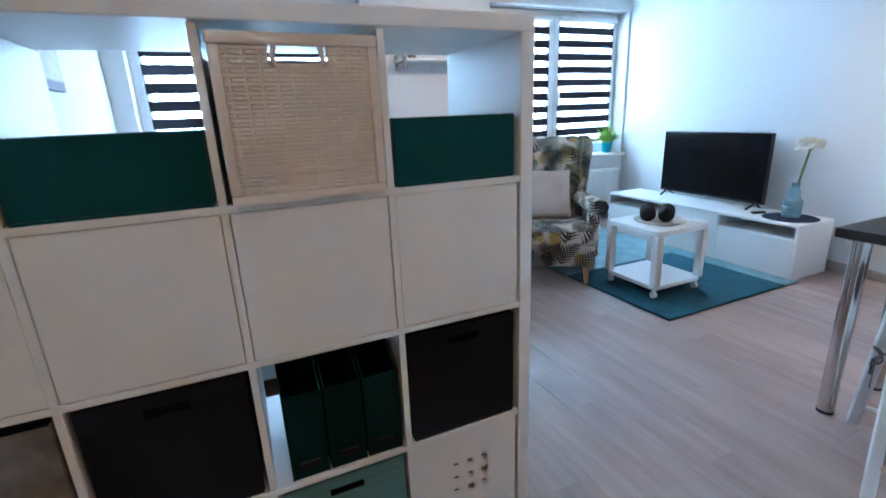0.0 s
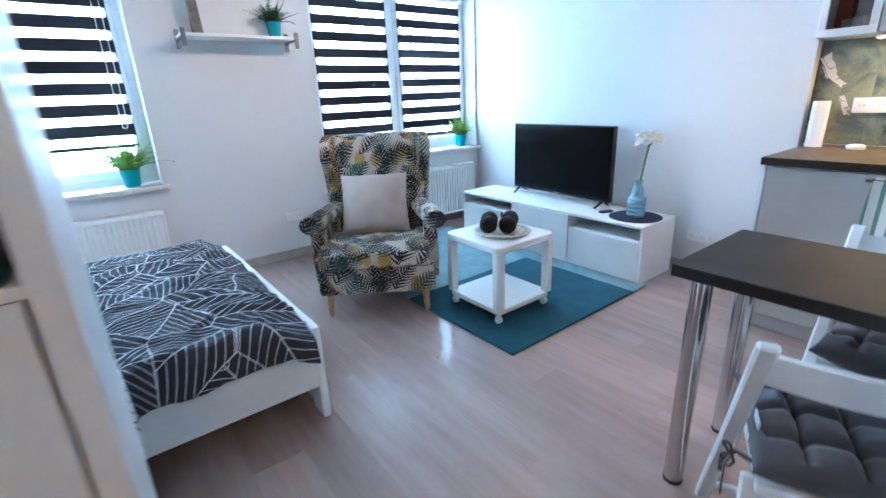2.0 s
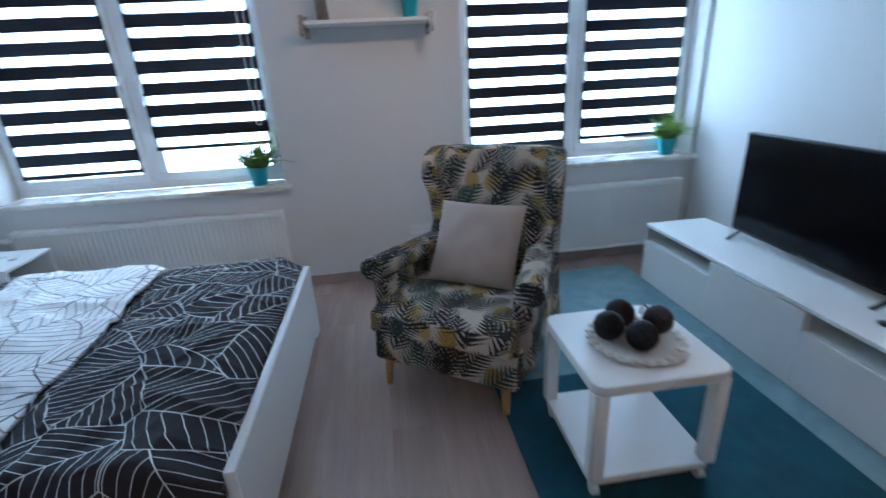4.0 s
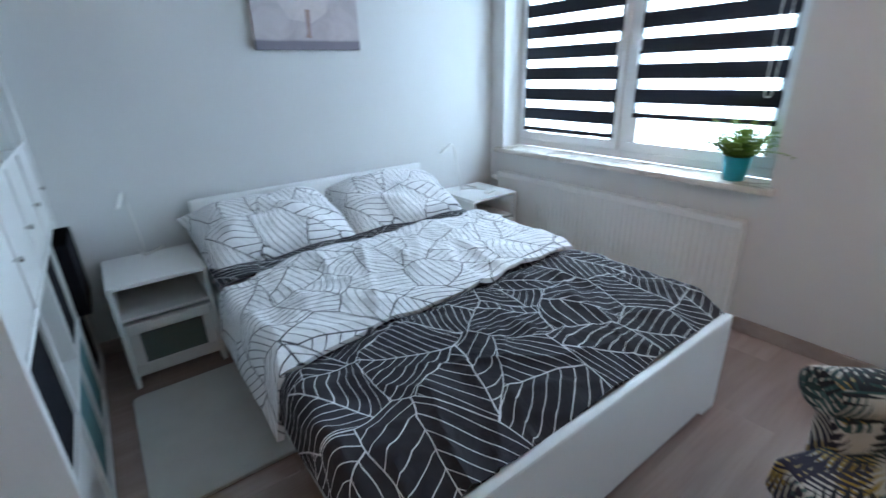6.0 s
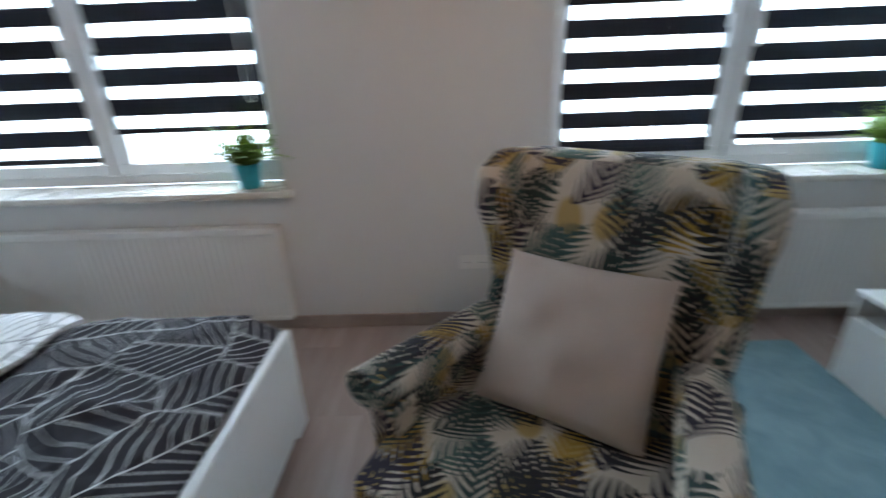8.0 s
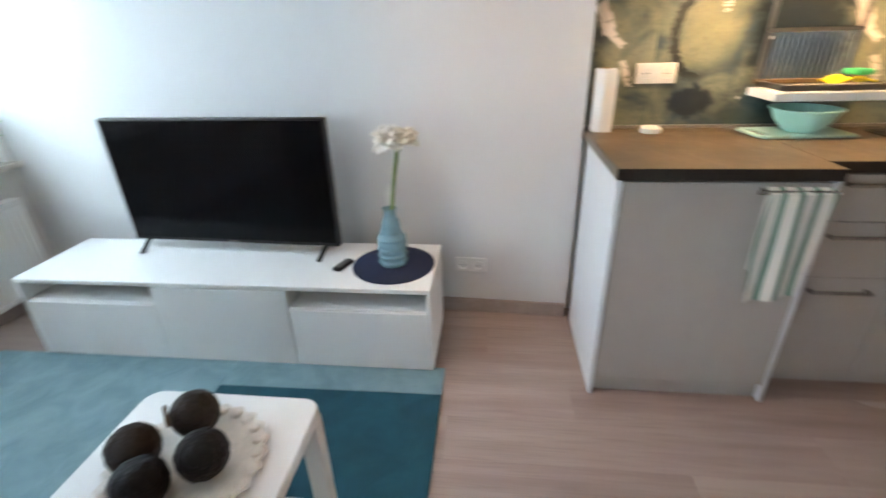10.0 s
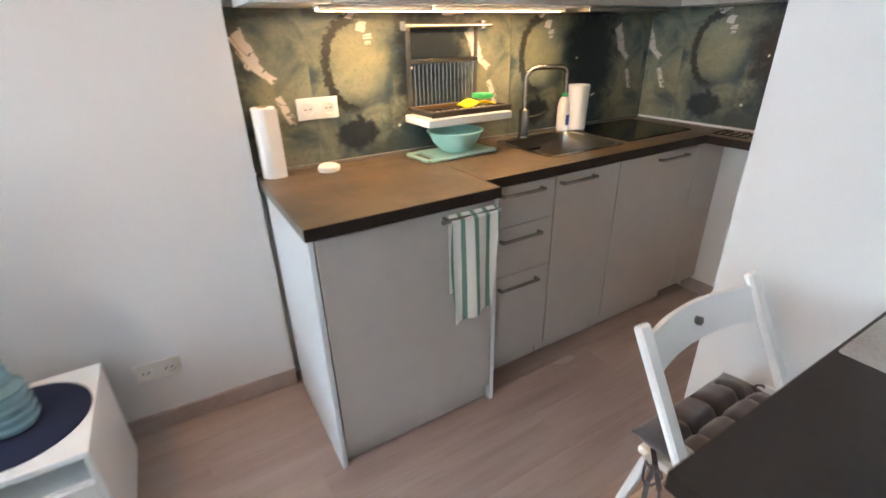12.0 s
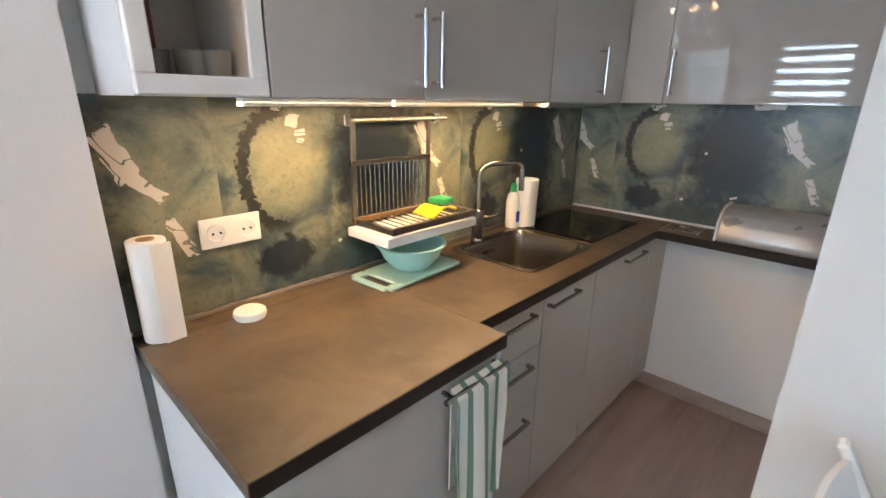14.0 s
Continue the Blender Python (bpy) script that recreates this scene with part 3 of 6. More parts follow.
def pillow(w, d, h, n=14, pinch=2.2, rough=0.012, seed=0.0, bm=None):
    """A stuffed cushion lying flat."""
    m = bmesh.new()
    grids = []
    for sgn in (1, -1):
        g = []
        for j in range(n + 1):
            row = []
            for i in range(n + 1):
                u, v = 2 * i / n - 1, 2 * j / n - 1
                prof = max(0.0, (1 - abs(u) ** pinch) * (1 - abs(v) ** pinch)) ** 0.5
                pull = 1 - 0.06 * (1 - abs(v)) ** 0.5 * abs(u) ** 6
                pull2 = 1 - 0.06 * (1 - abs(u)) ** 0.5 * abs(v) ** 6
                k = noise.noise(Vector((u * 2.3 + seed, v * 2.3, sgn * 3.1 + seed))) * rough * 2
                row.append(m.verts.new((u * w / 2 * pull, v * d / 2 * pull2, sgn * (prof * h / 2 + k * prof + 0.004))))
            g.append(row)
        for j in range(n):
            for i in range(n):
                q = (g[j][i], g[j][i + 1], g[j + 1][i + 1], g[j + 1][i])
                m.faces.new(q if sgn > 0 else q[::-1])
        grids.append(g)
    a, b = grids
    ring = [(0, i) for i in range(n)] + [(j, n) for j in range(n)] + [(n, n - i) for i in range(n)] + [(n - j, 0) for j in range(n)]
    for k in range(len(ring)):
        (j, i), (q, r) = ring[k], ring[(k + 1) % len(ring)]
        m.faces.new((a[q][r], a[j][i], b[j][i], b[q][r]))
    return blend(bm, m)


def sheet(nx, ny, fn, thick=0.0):
    """A cloth: fn(u, v) gives each corner's place."""
    m = bmesh.new()
    g = [[m.verts.new(fn(i / nx, j / ny)) for i in range(nx + 1)] for j in range(ny + 1)]
    for j in range(ny):
        for i in range(nx):
            m.faces.new((g[j][i], g[j][i + 1], g[j + 1][i + 1], g[j + 1][i]))
    if thick:
        bmesh.ops.recalc_face_normals(m, faces=m.faces[:])
        bmesh.ops.solidify(m, geom=m.faces[:], thickness=thick)
    return m


# ---- the room: walls, openings, ceiling ----
XL, XR, YW, H = -0.70, 4.06, 4.12, 2.50
XK, YK, YP, XP = 4.13, -0.95, 0.14, 2.97

W1 = (-0.56, 1.205)
W2 = (2.44, 4.17)
SILL, HEAD = 0.765, 2.25

bm = box((XL, YW, 0), (W1[0], YW + 0.36, H), 0)
box((W1[0], YW, 0), (W1[1], YW + 0.36, SILL - 0.035), 0, bm=bm)
box((W1[0], YW, HEAD), (W1[1], YW + 0.36, H), 0, bm=bm)
box((W1[1], YW, 0), (W2[0], YW + 0.36, H), 0, bm=bm)
box((W2[0], YW, 0), (W2[1], YW + 0.36, SILL - 0.035), 0, bm=bm)
box((W2[0], YW, HEAD), (W2[1], YW + 0.36, H), 0, bm=bm)
box((W2[1], YW, 0), (4.48, YW + 0.36, H), 0, bm=bm)
structure("wall_north", bm, WALL, "white painted wall with two windows", "wall")
structure("wall_west", box((XL - 0.2, -1.6, 0), (XL, YW + 0.36, H), 0), WALL, "white painted wall behind the bed", "wall")
SKEW = 0.0482  # the television wall runs out by this much a metre towards the windows


def east(y):
    """Where the face of the television wall stands at y."""
    return XR + SKEW * (y - 1.215)


bm = prism([(XR, 1.215), (east(YW), YW), (4.48, YW), (4.48, 1.215)], "z", 0, H)
structure("wall_east", bm, WALL, "white painted wall behind the television", "wall")
structure("wall_kitchen", box((XK, YK - 0.15, 0), (XK + 0.18, 1.215, H), 0), WALL, "white wall behind the kitchen units", "wall")
structure("wall_kitchen_end", box((XP - 0.12, YK - 0.15, 0), (XK, YK, H), 0), WALL, "white end wall of the kitchen nook", "wall")
bm = box((1.55, YP - 0.12, 0), (XP, YP, H), 0)
box((XP - 0.12, YK, 0), (XP, YP - 0.12, H), 0, bm=bm)
structure("wall_partition", bm, WALL, "white partition beside the kitchen nook", "wall")
bm = box((1.43, -1.6, 0), (1.55, YP, H), 0)
structure("wall_hall_east", bm, WALL, "white hallway wall", "wall")
structure("wall_south", box((XL, -1.72, 0), (1.55, -1.6, H), 0), WALL, "white hallway wall behind the start", "wall")
structure("ceiling", box((XL - 0.2, -1.72, H), (XK + 0.35, YW + 0.36, H + 0.15), 0), CEIL, "plain white ceiling", "ceiling")
structure("ground", box((-400, 4.9, -6.2), (400, 900, -6.0), 0), GROUNDM, "pale ground outside below the windows", "ground")


def skirting(name, a, b):
    (x0, y0), (x1, y1) = a, b
    t = 0.014
    lo, hi = (min(x0, x1), min(y0, y1), 0.0), (max(x0, x1), max(y0, y1), 0.075)
    structure(name, box(lo, hi, 0.004, 2), SKIRT, "pale oak skirting board along the wall", "skirting board")


skirting("baseboard_north", (XL + 0.014, YW - 0.014), (east(YW) - 0.016, YW))
structure("baseboard_east", prism([(XR, 1.216), (east(YW - 0.016), YW - 0.016), (east(YW - 0.016) - 0.014, YW - 0.016), (XR - 0.014, 1.216)], "z", 0.0, 0.075, 0.004, 2), SKIRT, "pale oak skirting board along the wall", "skirting board")
skirting("baseboard_west", (XL, 1.42), (XL + 0.014, YW))
skirting("baseboard_kitchen", (XP, YK), (3.66, YK + 0.014))
skirting("baseboard_partition", (1.56, YP), (XP, YP + 0.014))


def window(name, x0, x1, mull, lows, bands, knob):
    """Two white sashes with zebra blinds. lows: foot of each blind and of its first sheer band; bands: heights of sheer and dark."""
    y = YW + 0.17
    w = thing(name, (x0, y, SILL), "white double window with grey and white striped roller blinds", "window")
    w["kind"] = "structure"
    h, wd, m = HEAD - SILL, x1 - x0, mull - x0
    for nm, lo, hi in (("frame_bottom", (0, 0, 0), (wd, 0.07, 0.05)), ("frame_top", (0, 0, h - 0.05), (wd, 0.07, h)), ("frame_side", (0, 0, 0.05), (0.045, 0.07, h - 0.05)), ("frame_side", (wd - 0.045, 0, 0.05), (wd, 0.07, h - 0.05)), ("mullion", (m - 0.03, 0, 0.05), (m + 0.03, 0.07, h - 0.05))):
        part(nm, box(lo, hi, 0.004, 2), PVC, w)
    for k, (a, b) in enumerate(((0.045, m - 0.03), (m + 0.03, wd - 0.045))):
        fr = 0.058
        bm = box((a, -0.018, 0.05), (b, 0.045, 0.05 + fr), 0.005, 2)
        box((a, -0.018, h - 0.05 - fr), (b, 0.045, h - 0.05), 0.005, 2, bm)
        box((a, -0.018, 0.05 + fr), (a + fr, 0.045, h - 0.05 - fr), 0.005, 2, bm)
        box((b - fr, -0.018, 0.05 + fr), (b, 0.045, h - 0.05 - fr), 0.005, 2, bm)
        s = part("sash", bm, PVC, w)
        g = part("pane", box((a + fr, 0.012, 0.05 + fr), (b - fr, 0.018, h - 0.05 - fr), 0), PANE, s)
        g.visible_shadow = False
        hx = b - 0.03 if k == 0 else a + 0.03
        bm = box((hx - 0.013, -0.03, 0.62), (hx + 0.013, -0.018, 0.70), 0.004, 2)
        box((hx - 0.009, -0.058, 0.645), (hx + 0.009, -0.03, 0.675), 0.004, 2, bm)
        box((hx - 0.010, -0.06, 0.54), (hx + 0.010, -0.044, 0.675), 0.005, 2, bm)
        part("handle", bm, PVC, s, "white lever handle")
        # blind: dark bands and sheer bands, one behind the other in a thin double cloth
        low, first = lows[k][0] - SILL, lows[k][1] - SILL
        bl = part("blind_cassette", box((a + 0.012, -0.075, h - 0.115), (b - 0.012, -0.02, h - 0.06), 0.01, 2), PVC, w, "white blind cassette")
        part("bottom_rail", box((a + fr - 0.028, -0.034, low), (b - fr + 0.028, -0.022, low + 0.026), 0.004, 2), BLINDDARK, bl)
        if first > low + 0.03:
            part("dark_band", box((a + fr - 0.028, -0.0290, low + 0.026), (b - fr + 0.028, -0.0275, first), 0), BLINDDARK, bl)
        z, i = first, 0
        while z < h - 0.11:
            top = min(z + bands[i % 2], h - 0.105)
            part(("sheer_band", "dark_band")[i % 2], box((a + fr - 0.028, -0.0290, z), (b - fr + 0.028, -0.0275, top), 0), (SHEER, BLINDDARK)[i % 2], bl)
            z, i = top, i + 1
        if knob and k == 1:
            loop = [(b - 0.06, -0.045, h - 0.1), (b - 0.062, -0.045, 0.7), (b - 0.07, -0.045, 0.40)] + arc((b - 0.085, -0.045, 0.40), 0.015, 0, -180, 6) + [(b - 0.105, -0.045, 0.7), (b - 0.10, -0.045, h - 0.1)]
            part("pull_cord", tube(loop, 0.0025, 6), PVC, bl)
    return w


window("window_1", W1[0], W1[1], 0.325, ((0.886, 0.913), (1.020, 1.049)), (0.055, 0.0775), True)
window("window_2", W2[0], W2[1], 3.29, ((0.853, 0.917), (0.899, 0.926)), (0.056, 0.0745), False)
for nm, (a, b) in (("sill_1", (W1[0] - 0.05, W1[1] + 0.04)), ("sill_2", (W2[0] - 0.04, W2[1] + 0.026))):
    bm = box((a, YW - 0.055, SILL - 0.035), (b, YW - 0.0005, SILL - 0.002), 0.006, 2)
    c, d = max(a, W1[0] if nm == "sill_1" else W2[0]) + 0.001, (W1[1] if nm == "sill_1" else W2[1]) - 0.003
    box((c, YW - 0.002, SILL - 0.035), (d, YW + 0.17, SILL - 0.002), 0, bm=bm)
    structure(nm, bm, STONE, "pale stone window sill", "window sill")


# ---- radiators ----
def radiator(x0, x1, valve):
    r = thing("radiator", ((x0 + x1) / 2, YW - 0.075, 0.09), "white steel panel radiator under the window", "radiator", group="radiators under the windows")
    w, h = x1 - x0, 0.505
    n = int(w / 0.034)
    bm = bmesh.new()
    pitch = w / n
    pts = []
    for i in range(n):
        x = -w / 2 + i * pitch
        pts += [(x, 0.0), (x + pitch * 0.55, 0.0), (x + pitch * 0.65, 0.009), (x + pitch * 0.9, 0.009)]
    pts.append((w / 2, 0.0))
    lo = [bm.verts.new((p[0], p[1], 0.02)) for p in pts]
    hi = [bm.verts.new((p[0], p[1], h - 0.03)) for p in pts]
    for i in range(len(pts) - 1):
        bm.faces.new((lo[i], lo[i + 1], hi[i + 1], hi[i]))
    part("front_panel", bm, ENAMEL, r)
    part("back_panel", box((-w / 2, 0.05, 0.01), (w / 2, 0.058, h - 0.02), 0.002), ENAMEL, r)
    part("top_grille", box((-w / 2 - 0.004, -0.006, h - 0.035), (w / 2 + 0.004, 0.062, h), 0.006, 2), ENAMEL, r)
    part("bottom_rail", box((-w / 2, -0.004, 0.0), (w / 2, 0.02, 0.024), 0.005, 2), ENAMEL, r)
    for s in (-1, 1):
        part("side_cover", box((s * w / 2 - 0.008, 0.0, 0.0), (s * w / 2 + 0.006, 0.06, h - 0.03), 0.003), ENAMEL, r)
    part("wall_bracket", box((-0.03, 0.056, 0.1), (0.03, 0.0748, 0.4), 0.002), ENAMEL, r)
    bm = tube([(valve * (w / 2 + 0.005), 0.03, h - 0.06), (valve * (w / 2 + 0.045), 0.03, h - 0.06)], 0.010, 10)
    tube([(valve * (w / 2 + 0.045), 0.03, h - 0.06), (valve * (w / 2 + 0.085), 0.03, h - 0.06)], 0.018, 12, bm)
    part("thermostat_valve", bm, PLASTICW, r)
    part("pipe", tube([(valve * (w / 2 + 0.03), 0.03, h - 0.06), (valve * (w / 2 + 0.03), 0.03, -0.088)], 0.007, 8), ENAMEL, r)


radiator(-0.53, 1.155, -1)
radiator(2.455, 4.09, -1)


# ---- sockets ----
def socket(loc, rz, n, size=0.076):
    s = thing("wall_socket", loc, "white double wall socket set in the wall", "socket", rz)
    w = size * n
    part("plate", box((-w / 2, -0.009, -size / 2), (w / 2, 0, size / 2), 0.004, 2), PLASTICW, s)
    for i in range(n):
        x = -w / 2 + size * (i + 0.5)
        bm = lathe([(0.0, -0.004), (0.019, -0.004), (0.021, 0.004), (0.024, 0.004), (0.024, 0.0)], n=20)
        bmesh.ops.rotate(bm, matrix=Matrix.Rotation(radians(90), 3, "X"), verts=bm.verts[:])
        bmesh.ops.translate(bm, vec=(x, -0.011, 0), verts=bm.verts[:])
        o = part("outlet", bm, PLASTICW, s)
        for dx in (-0.0095, 0.0095):
            part("pin_hole", tube([(x + dx, -0.0158, 0), (x + dx, -0.010, 0)], 0.0026, 8), BLACK, o)


socket((2.10, YW, 0.36), 0, 2)
socket((east(1.69), 1.69, 0.27), -90 - math.degrees(math.atan(SKEW)), 2)
socket((XK - 0.012, 0.945, 1.14), -90, 2, 0.078)

# ---- shelf unit that divides the room ----
KX, KY = XL + 0.005, 1.005
KW, KD, KH, KT, KI, KC = 1.47, 0.43, 1.47, 0.038, 0.016, 0.3353
kal = thing("shelf_unit", (KX, KY, 0), "white cube shelf unit standing as a room divider", "shelf unit")
part("bottom_board", box((0, 0, 0), (KW, KD, KT), 0.002), WHITE, kal)
part("top_board", box((0, 0, KH - KT), (KW, KD, KH), 0.002), WHITE, kal)
for x in (0, KW - KT):
    part("side_board", box((x, 0.001, KT), (x + KT, KD - 0.001, KH - KT), 0.002), WHITE, kal)
pit = KC + KI
for i in (1, 2, 3):
    z = KT + i * pit - KI
    part("shelf", box((KT, 0.002, z), (KW - KT, KD - 0.002, z + KI), 0.001), WHITE, kal)
    for j in range(4):
        z0 = KT + j * pit
        part("divider", box((KT + i * pit - KI, 0.003, z0), (KT + i * pit, KD - 0.003, z0 + KC), 0.001), WHITE, kal)


def cell(i, j):
    """Lower corner of the cell in column i and row j from the floor."""
    return KT + i * pit, KT + j * pit


for i in range(4):
    x, z = cell(i, 2)
    d = part("door_insert", box((x + 0.0015, 0.006, z + 0.001), (x + KC - 0.0015, 0.026, z + KC - 0.0015), 0.0015), WHITE, kal)
    part("insert_side", box((x + 0.0005, 0.03, z + 0.001), (x + 0.012, KD - 0.03, z + KC - 0.001), 0.001), WHITE, d)
    d = part("door", box((x + 0.003, KD - 0.024, z + 0.003), (x + KC - 0.003, KD - 0.008, z + KC - 0.003), 0.002), WHITE, kal)
    k = lathe([(0.0, 0.022), (0.007, 0.021), (0.009, 0.016), (0.005, 0.008), (0.005, 0.0)], n=12)
    bmesh.ops.rotate(k, matrix=Matrix.Rotation(radians(-90), 3, "X"), verts=k.verts[:])
    bmesh.ops.translate(k, vec=(x + 0.028, KD - 0.009, z + KC * 0.45), verts=k.verts[:])
    part("knob", k, CHROME, d)


def open_box(name, i, j, h, material, label, y0=0.01, y1=0.415, slot=False, rz=0.0, shrink=0.012):
    x, z = cell(i, j)
    w = KC - 2 * shrink
    t = thing(name, (KX + x + KC / 2, KY + (y0 + y1) / 2, z), label, "storage box", rz)
    d = y1 - y0
    part("bottom", box((-w / 2, -d / 2, 0), (w / 2, d / 2, 0.006), 0), material, t)
    for s in (-1, 1):
        part("side", box((s * w / 2 - 0.003, -d / 2 + 0.004, 0.006), (s * w / 2 + 0.003, d / 2 - 0.004, h), 0.002), material, t)
    part("back", box((-w / 2 - 0.003, d / 2 - 0.006, 0.006), (w / 2 + 0.003, d / 2, h), 0.002), material, t)
    if slot:
        a, zc = 0.045, h * 0.87
        bm = box((-w / 2 - 0.003, -d / 2, 0.006), (w / 2 + 0.003, -d / 2 + 0.006, zc - 0.012), 0.001)
        box((-w / 2 - 0.003, -d / 2, zc + 0.012), (w / 2 + 0.003, -d / 2 + 0.006, h), 0.001, bm=bm)
        box((-w / 2 - 0.003, -d / 2, zc - 0.012), (-a, -d / 2 + 0.006, zc + 0.012), 0, bm=bm)
        box((a, -d / 2, zc - 0.012), (w / 2 + 0.003, -d / 2 + 0.006, zc + 0.012), 0, bm=bm)
        part("front", bm, material, t)
        # added plate behind the opening, its colour paints the slot's inner shade
        part("slot_shade_plate", box((-a - 0.01, -d / 2 + 0.0065, zc - 0.02), (a + 0.01, -d / 2 + 0.012, zc + 0.02), 0), SLOTSHADE, t, "near-black plate painting the shade inside the slot")
    else:
        part("front", box((-w / 2 - 0.003, -d / 2, 0.006), (w / 2 + 0.003, -d / 2 + 0.006, h), 0.002), material, t)
    return t


open_box("felt_box", 3, 3, 0.155, GREENFELT, "bottle green felt box on the top shelf row", y1=0.40)
open_box("felt_box", 1, 3, 0.148, GREENFELT, "bottle green felt box on the top shelf row", y0=0.005, y1=0.27, shrink=0.008)
open_box("felt_box", 0, 3, 0.155, GREENFELT, "bottle green felt box on the top shelf row", y1=0.26)
open_box("fabric_box", 3, 1, 0.32, BLACKBOX, "black fabric storage box with a slot handle", slot=True)
open_box("fabric_box", 1, 1, 0.325, BLACKBOX, "black fabric storage box in the shelf unit", slot=True)
open_box("fabric_box", 2, 0, 0.32, TEALBOX, "teal fabric storage box with a slot handle", slot=True)
open_box("fabric_box", 1, 0, 0.32, TEALBOX, "teal fabric storage box with a slot handle", slot=True)
open_box("fabric_box", 0, 1, 0.31, GREYBOX, "grey weathered storage box in the shelf unit", y1=0.23)
open_box("fabric_box", 0, 1, 0.315, BLACKBOX, "dark navy box sticking out of the shelf unit", y0=0.24, y1=0.475)
open_box("fabric_box", 0, 0, 0.32, BLACKBOX, "black fabric storage box low in the shelf unit", slot=True)

# white insert with nine holes
x, z = cell(3, 0)
ins = thing("punched_insert", (KX + x, KY + 0.008, z), "white shelf insert with nine square holes", "shelf insert")
bm = bmesh.new()
hole, gap, x0, z0 = 0.020, 0.046, 0.122, 0.122
cuts = [x0 + k * gap for k in range(3)]
edges = [0.002] + [v for c in cuts for v in (c, c + hole)] + [KC - 0.002]
zed = [0.002] + [v for k in range(3) for v in (z0 + k * gap, z0 + k * gap + hole)] + [KC - 0.002]
for yy, flip in ((0.0, False), (0.014, True)):
    vs = [[bm.verts.new((a, yy, b)) for a in edges] for b in zed]
    for j in range(7):
        for i in range(7):
            if i % 2 and j % 2:
                continue
            q = (vs[j][i], vs[j][i + 1], vs[j + 1][i + 1], vs[j + 1][i])
            bm.faces.new(q[::-1] if flip else q)
part("front", bm, WHITE, ins)
# solid black block put in for the shade behind the holes
part("hole_shade", box((0.02, 0.016, 0.02), (KC - 0.02, KD - 0.045, KC - 0.02), 0), BLACKBOX, ins)
part("back_plate", box((0.002, KD - 0.04, 0.002), (KC - 0.002, KD - 0.026, KC - 0.002), 0.002), WHITE, ins)

# woven basket in the top row
x, z = cell(2, 3)
bk = thing("woven_basket", (KX + x + KC / 2 - 0.004, KY + 0.190, z), "cream woven basket with a frame and grip hole", "basket", 1.5)
w, d, h = 0.316, 0.41, 0.318
for s in (-1, 1):
    for nm, lo, hi in (("rim", (-w / 2, -0.011, h - 0.022), (w / 2, 0.011, h)), ("foot_rim", (-w / 2, -0.011, 0), (w / 2, 0.011, 0.02)), ("post", (-w / 2, -0.011, 0.02), (-w / 2 + 0.02, 0.011, h - 0.022)), ("post", (w / 2 - 0.02, -0.011, 0.02), (w / 2, 0.011, h - 0.022))):
        o = part(nm, box(lo, hi, 0.004, 2), BASKETM, bk)
        o.location.y = s * d / 2
for s in (-1, 1):
    pieces = []
    for i in range(10):
        xx = -w / 2 + 0.03 + i * (w - 0.06) / 9
        pieces.append(("upright", tube([(xx, 0, 0.018), (xx, 0, h - 0.02 if abs(xx) > 0.046 else h - 0.062)], 0.0045, 6)))
    pieces.append(("grip_rim", tube([(-0.043, 0, h - 0.024), (-0.048, 0, h - 0.042), (-0.043, 0, h - 0.060), (0.043, 0, h - 0.060), (0.048, 0, h - 0.042), (0.043, 0, h - 0.024)], 0.006, 8)))
    for j in range(34):
        zz = 0.025 + j * 0.0081
        pts = []
        for i in range(21):
            xx = -w / 2 + 0.018 + i * (w - 0.036) / 20
            if zz > h - 0.062 and abs(xx) < 0.05:
                if len(pts) > 1:
                    pieces.append(("strand", tube(pts, 0.0046, 5)))
                pts = []
                continue
            pts.append((xx, 0.0022 * (1 if (i + j) % 2 else -1), zz))
        if len(pts) > 1:
            pieces.append(("strand", tube(pts, 0.0046, 5)))
    for nm, bm in pieces:
        o = part(nm, bm, BASKETM, bk)
        o.location.y = s * d / 2
for s in (-1, 1):
    for j in range(34):
        part("strand", tube([(s * (w / 2 - 0.01) + 0.003 * (1 if (i + j) % 2 else -1), -d / 2 + 0.02 + i * (d - 0.04) / 12, 0.025 + j * 0.0081) for i in range(13)], 0.0042, 5), BASKETM, bk)
part("base", box((-w / 2, -d / 2, 0), (w / 2, d / 2, 0.008), 0.002), BASKETM, bk)

# three magazine files
x, z = cell(2, 1)
for k in range(3):
    mf = thing("magazine_file", (KX + x + 0.040 + k * 0.097, KY + 0.012, z), "dark bottle green magazine file with cut front", "magazine file", group="magazine files in the shelf unit")
    w = 0.092
    side = [(0, 0.0), (0.25, 0.0), (0.25, 0.30), (0.13, 0.30), (0.09, 0.29), (0.04, 0.25), (0, 0.235)]
    for xx in (0, w - 0.004):
        part("side", prism(side, "x", xx, xx + 0.004), FILEGREEN, mf)
    part("front", box((0.004, 0, 0.0), (w - 0.004, 0.004, 0.235), 0.001), FILEGREEN, mf)
    part("back", box((0.004, 0.246, 0.0), (w - 0.004, 0.25, 0.30), 0.001), FILEGREEN, mf)
    part("label_slot", box((0.022, -0.003, 0.03), (w - 0.022, -0.0003, 0.048), 0.001), BLACK, mf)

bb = thing("black_box", (XL + 0.11, 1.18, KH), "black lidded box on top of the shelf unit", "storage box")
part("body", box((-0.10, -0.17, 0), (0.10, 0.15, 0.19), 0.004, 2), BLACKBOX, bb)
part("lid", box((-0.104, -0.174, 0.17), (0.104, 0.154, 0.215), 0.004, 2), BLACKBOX, bb)


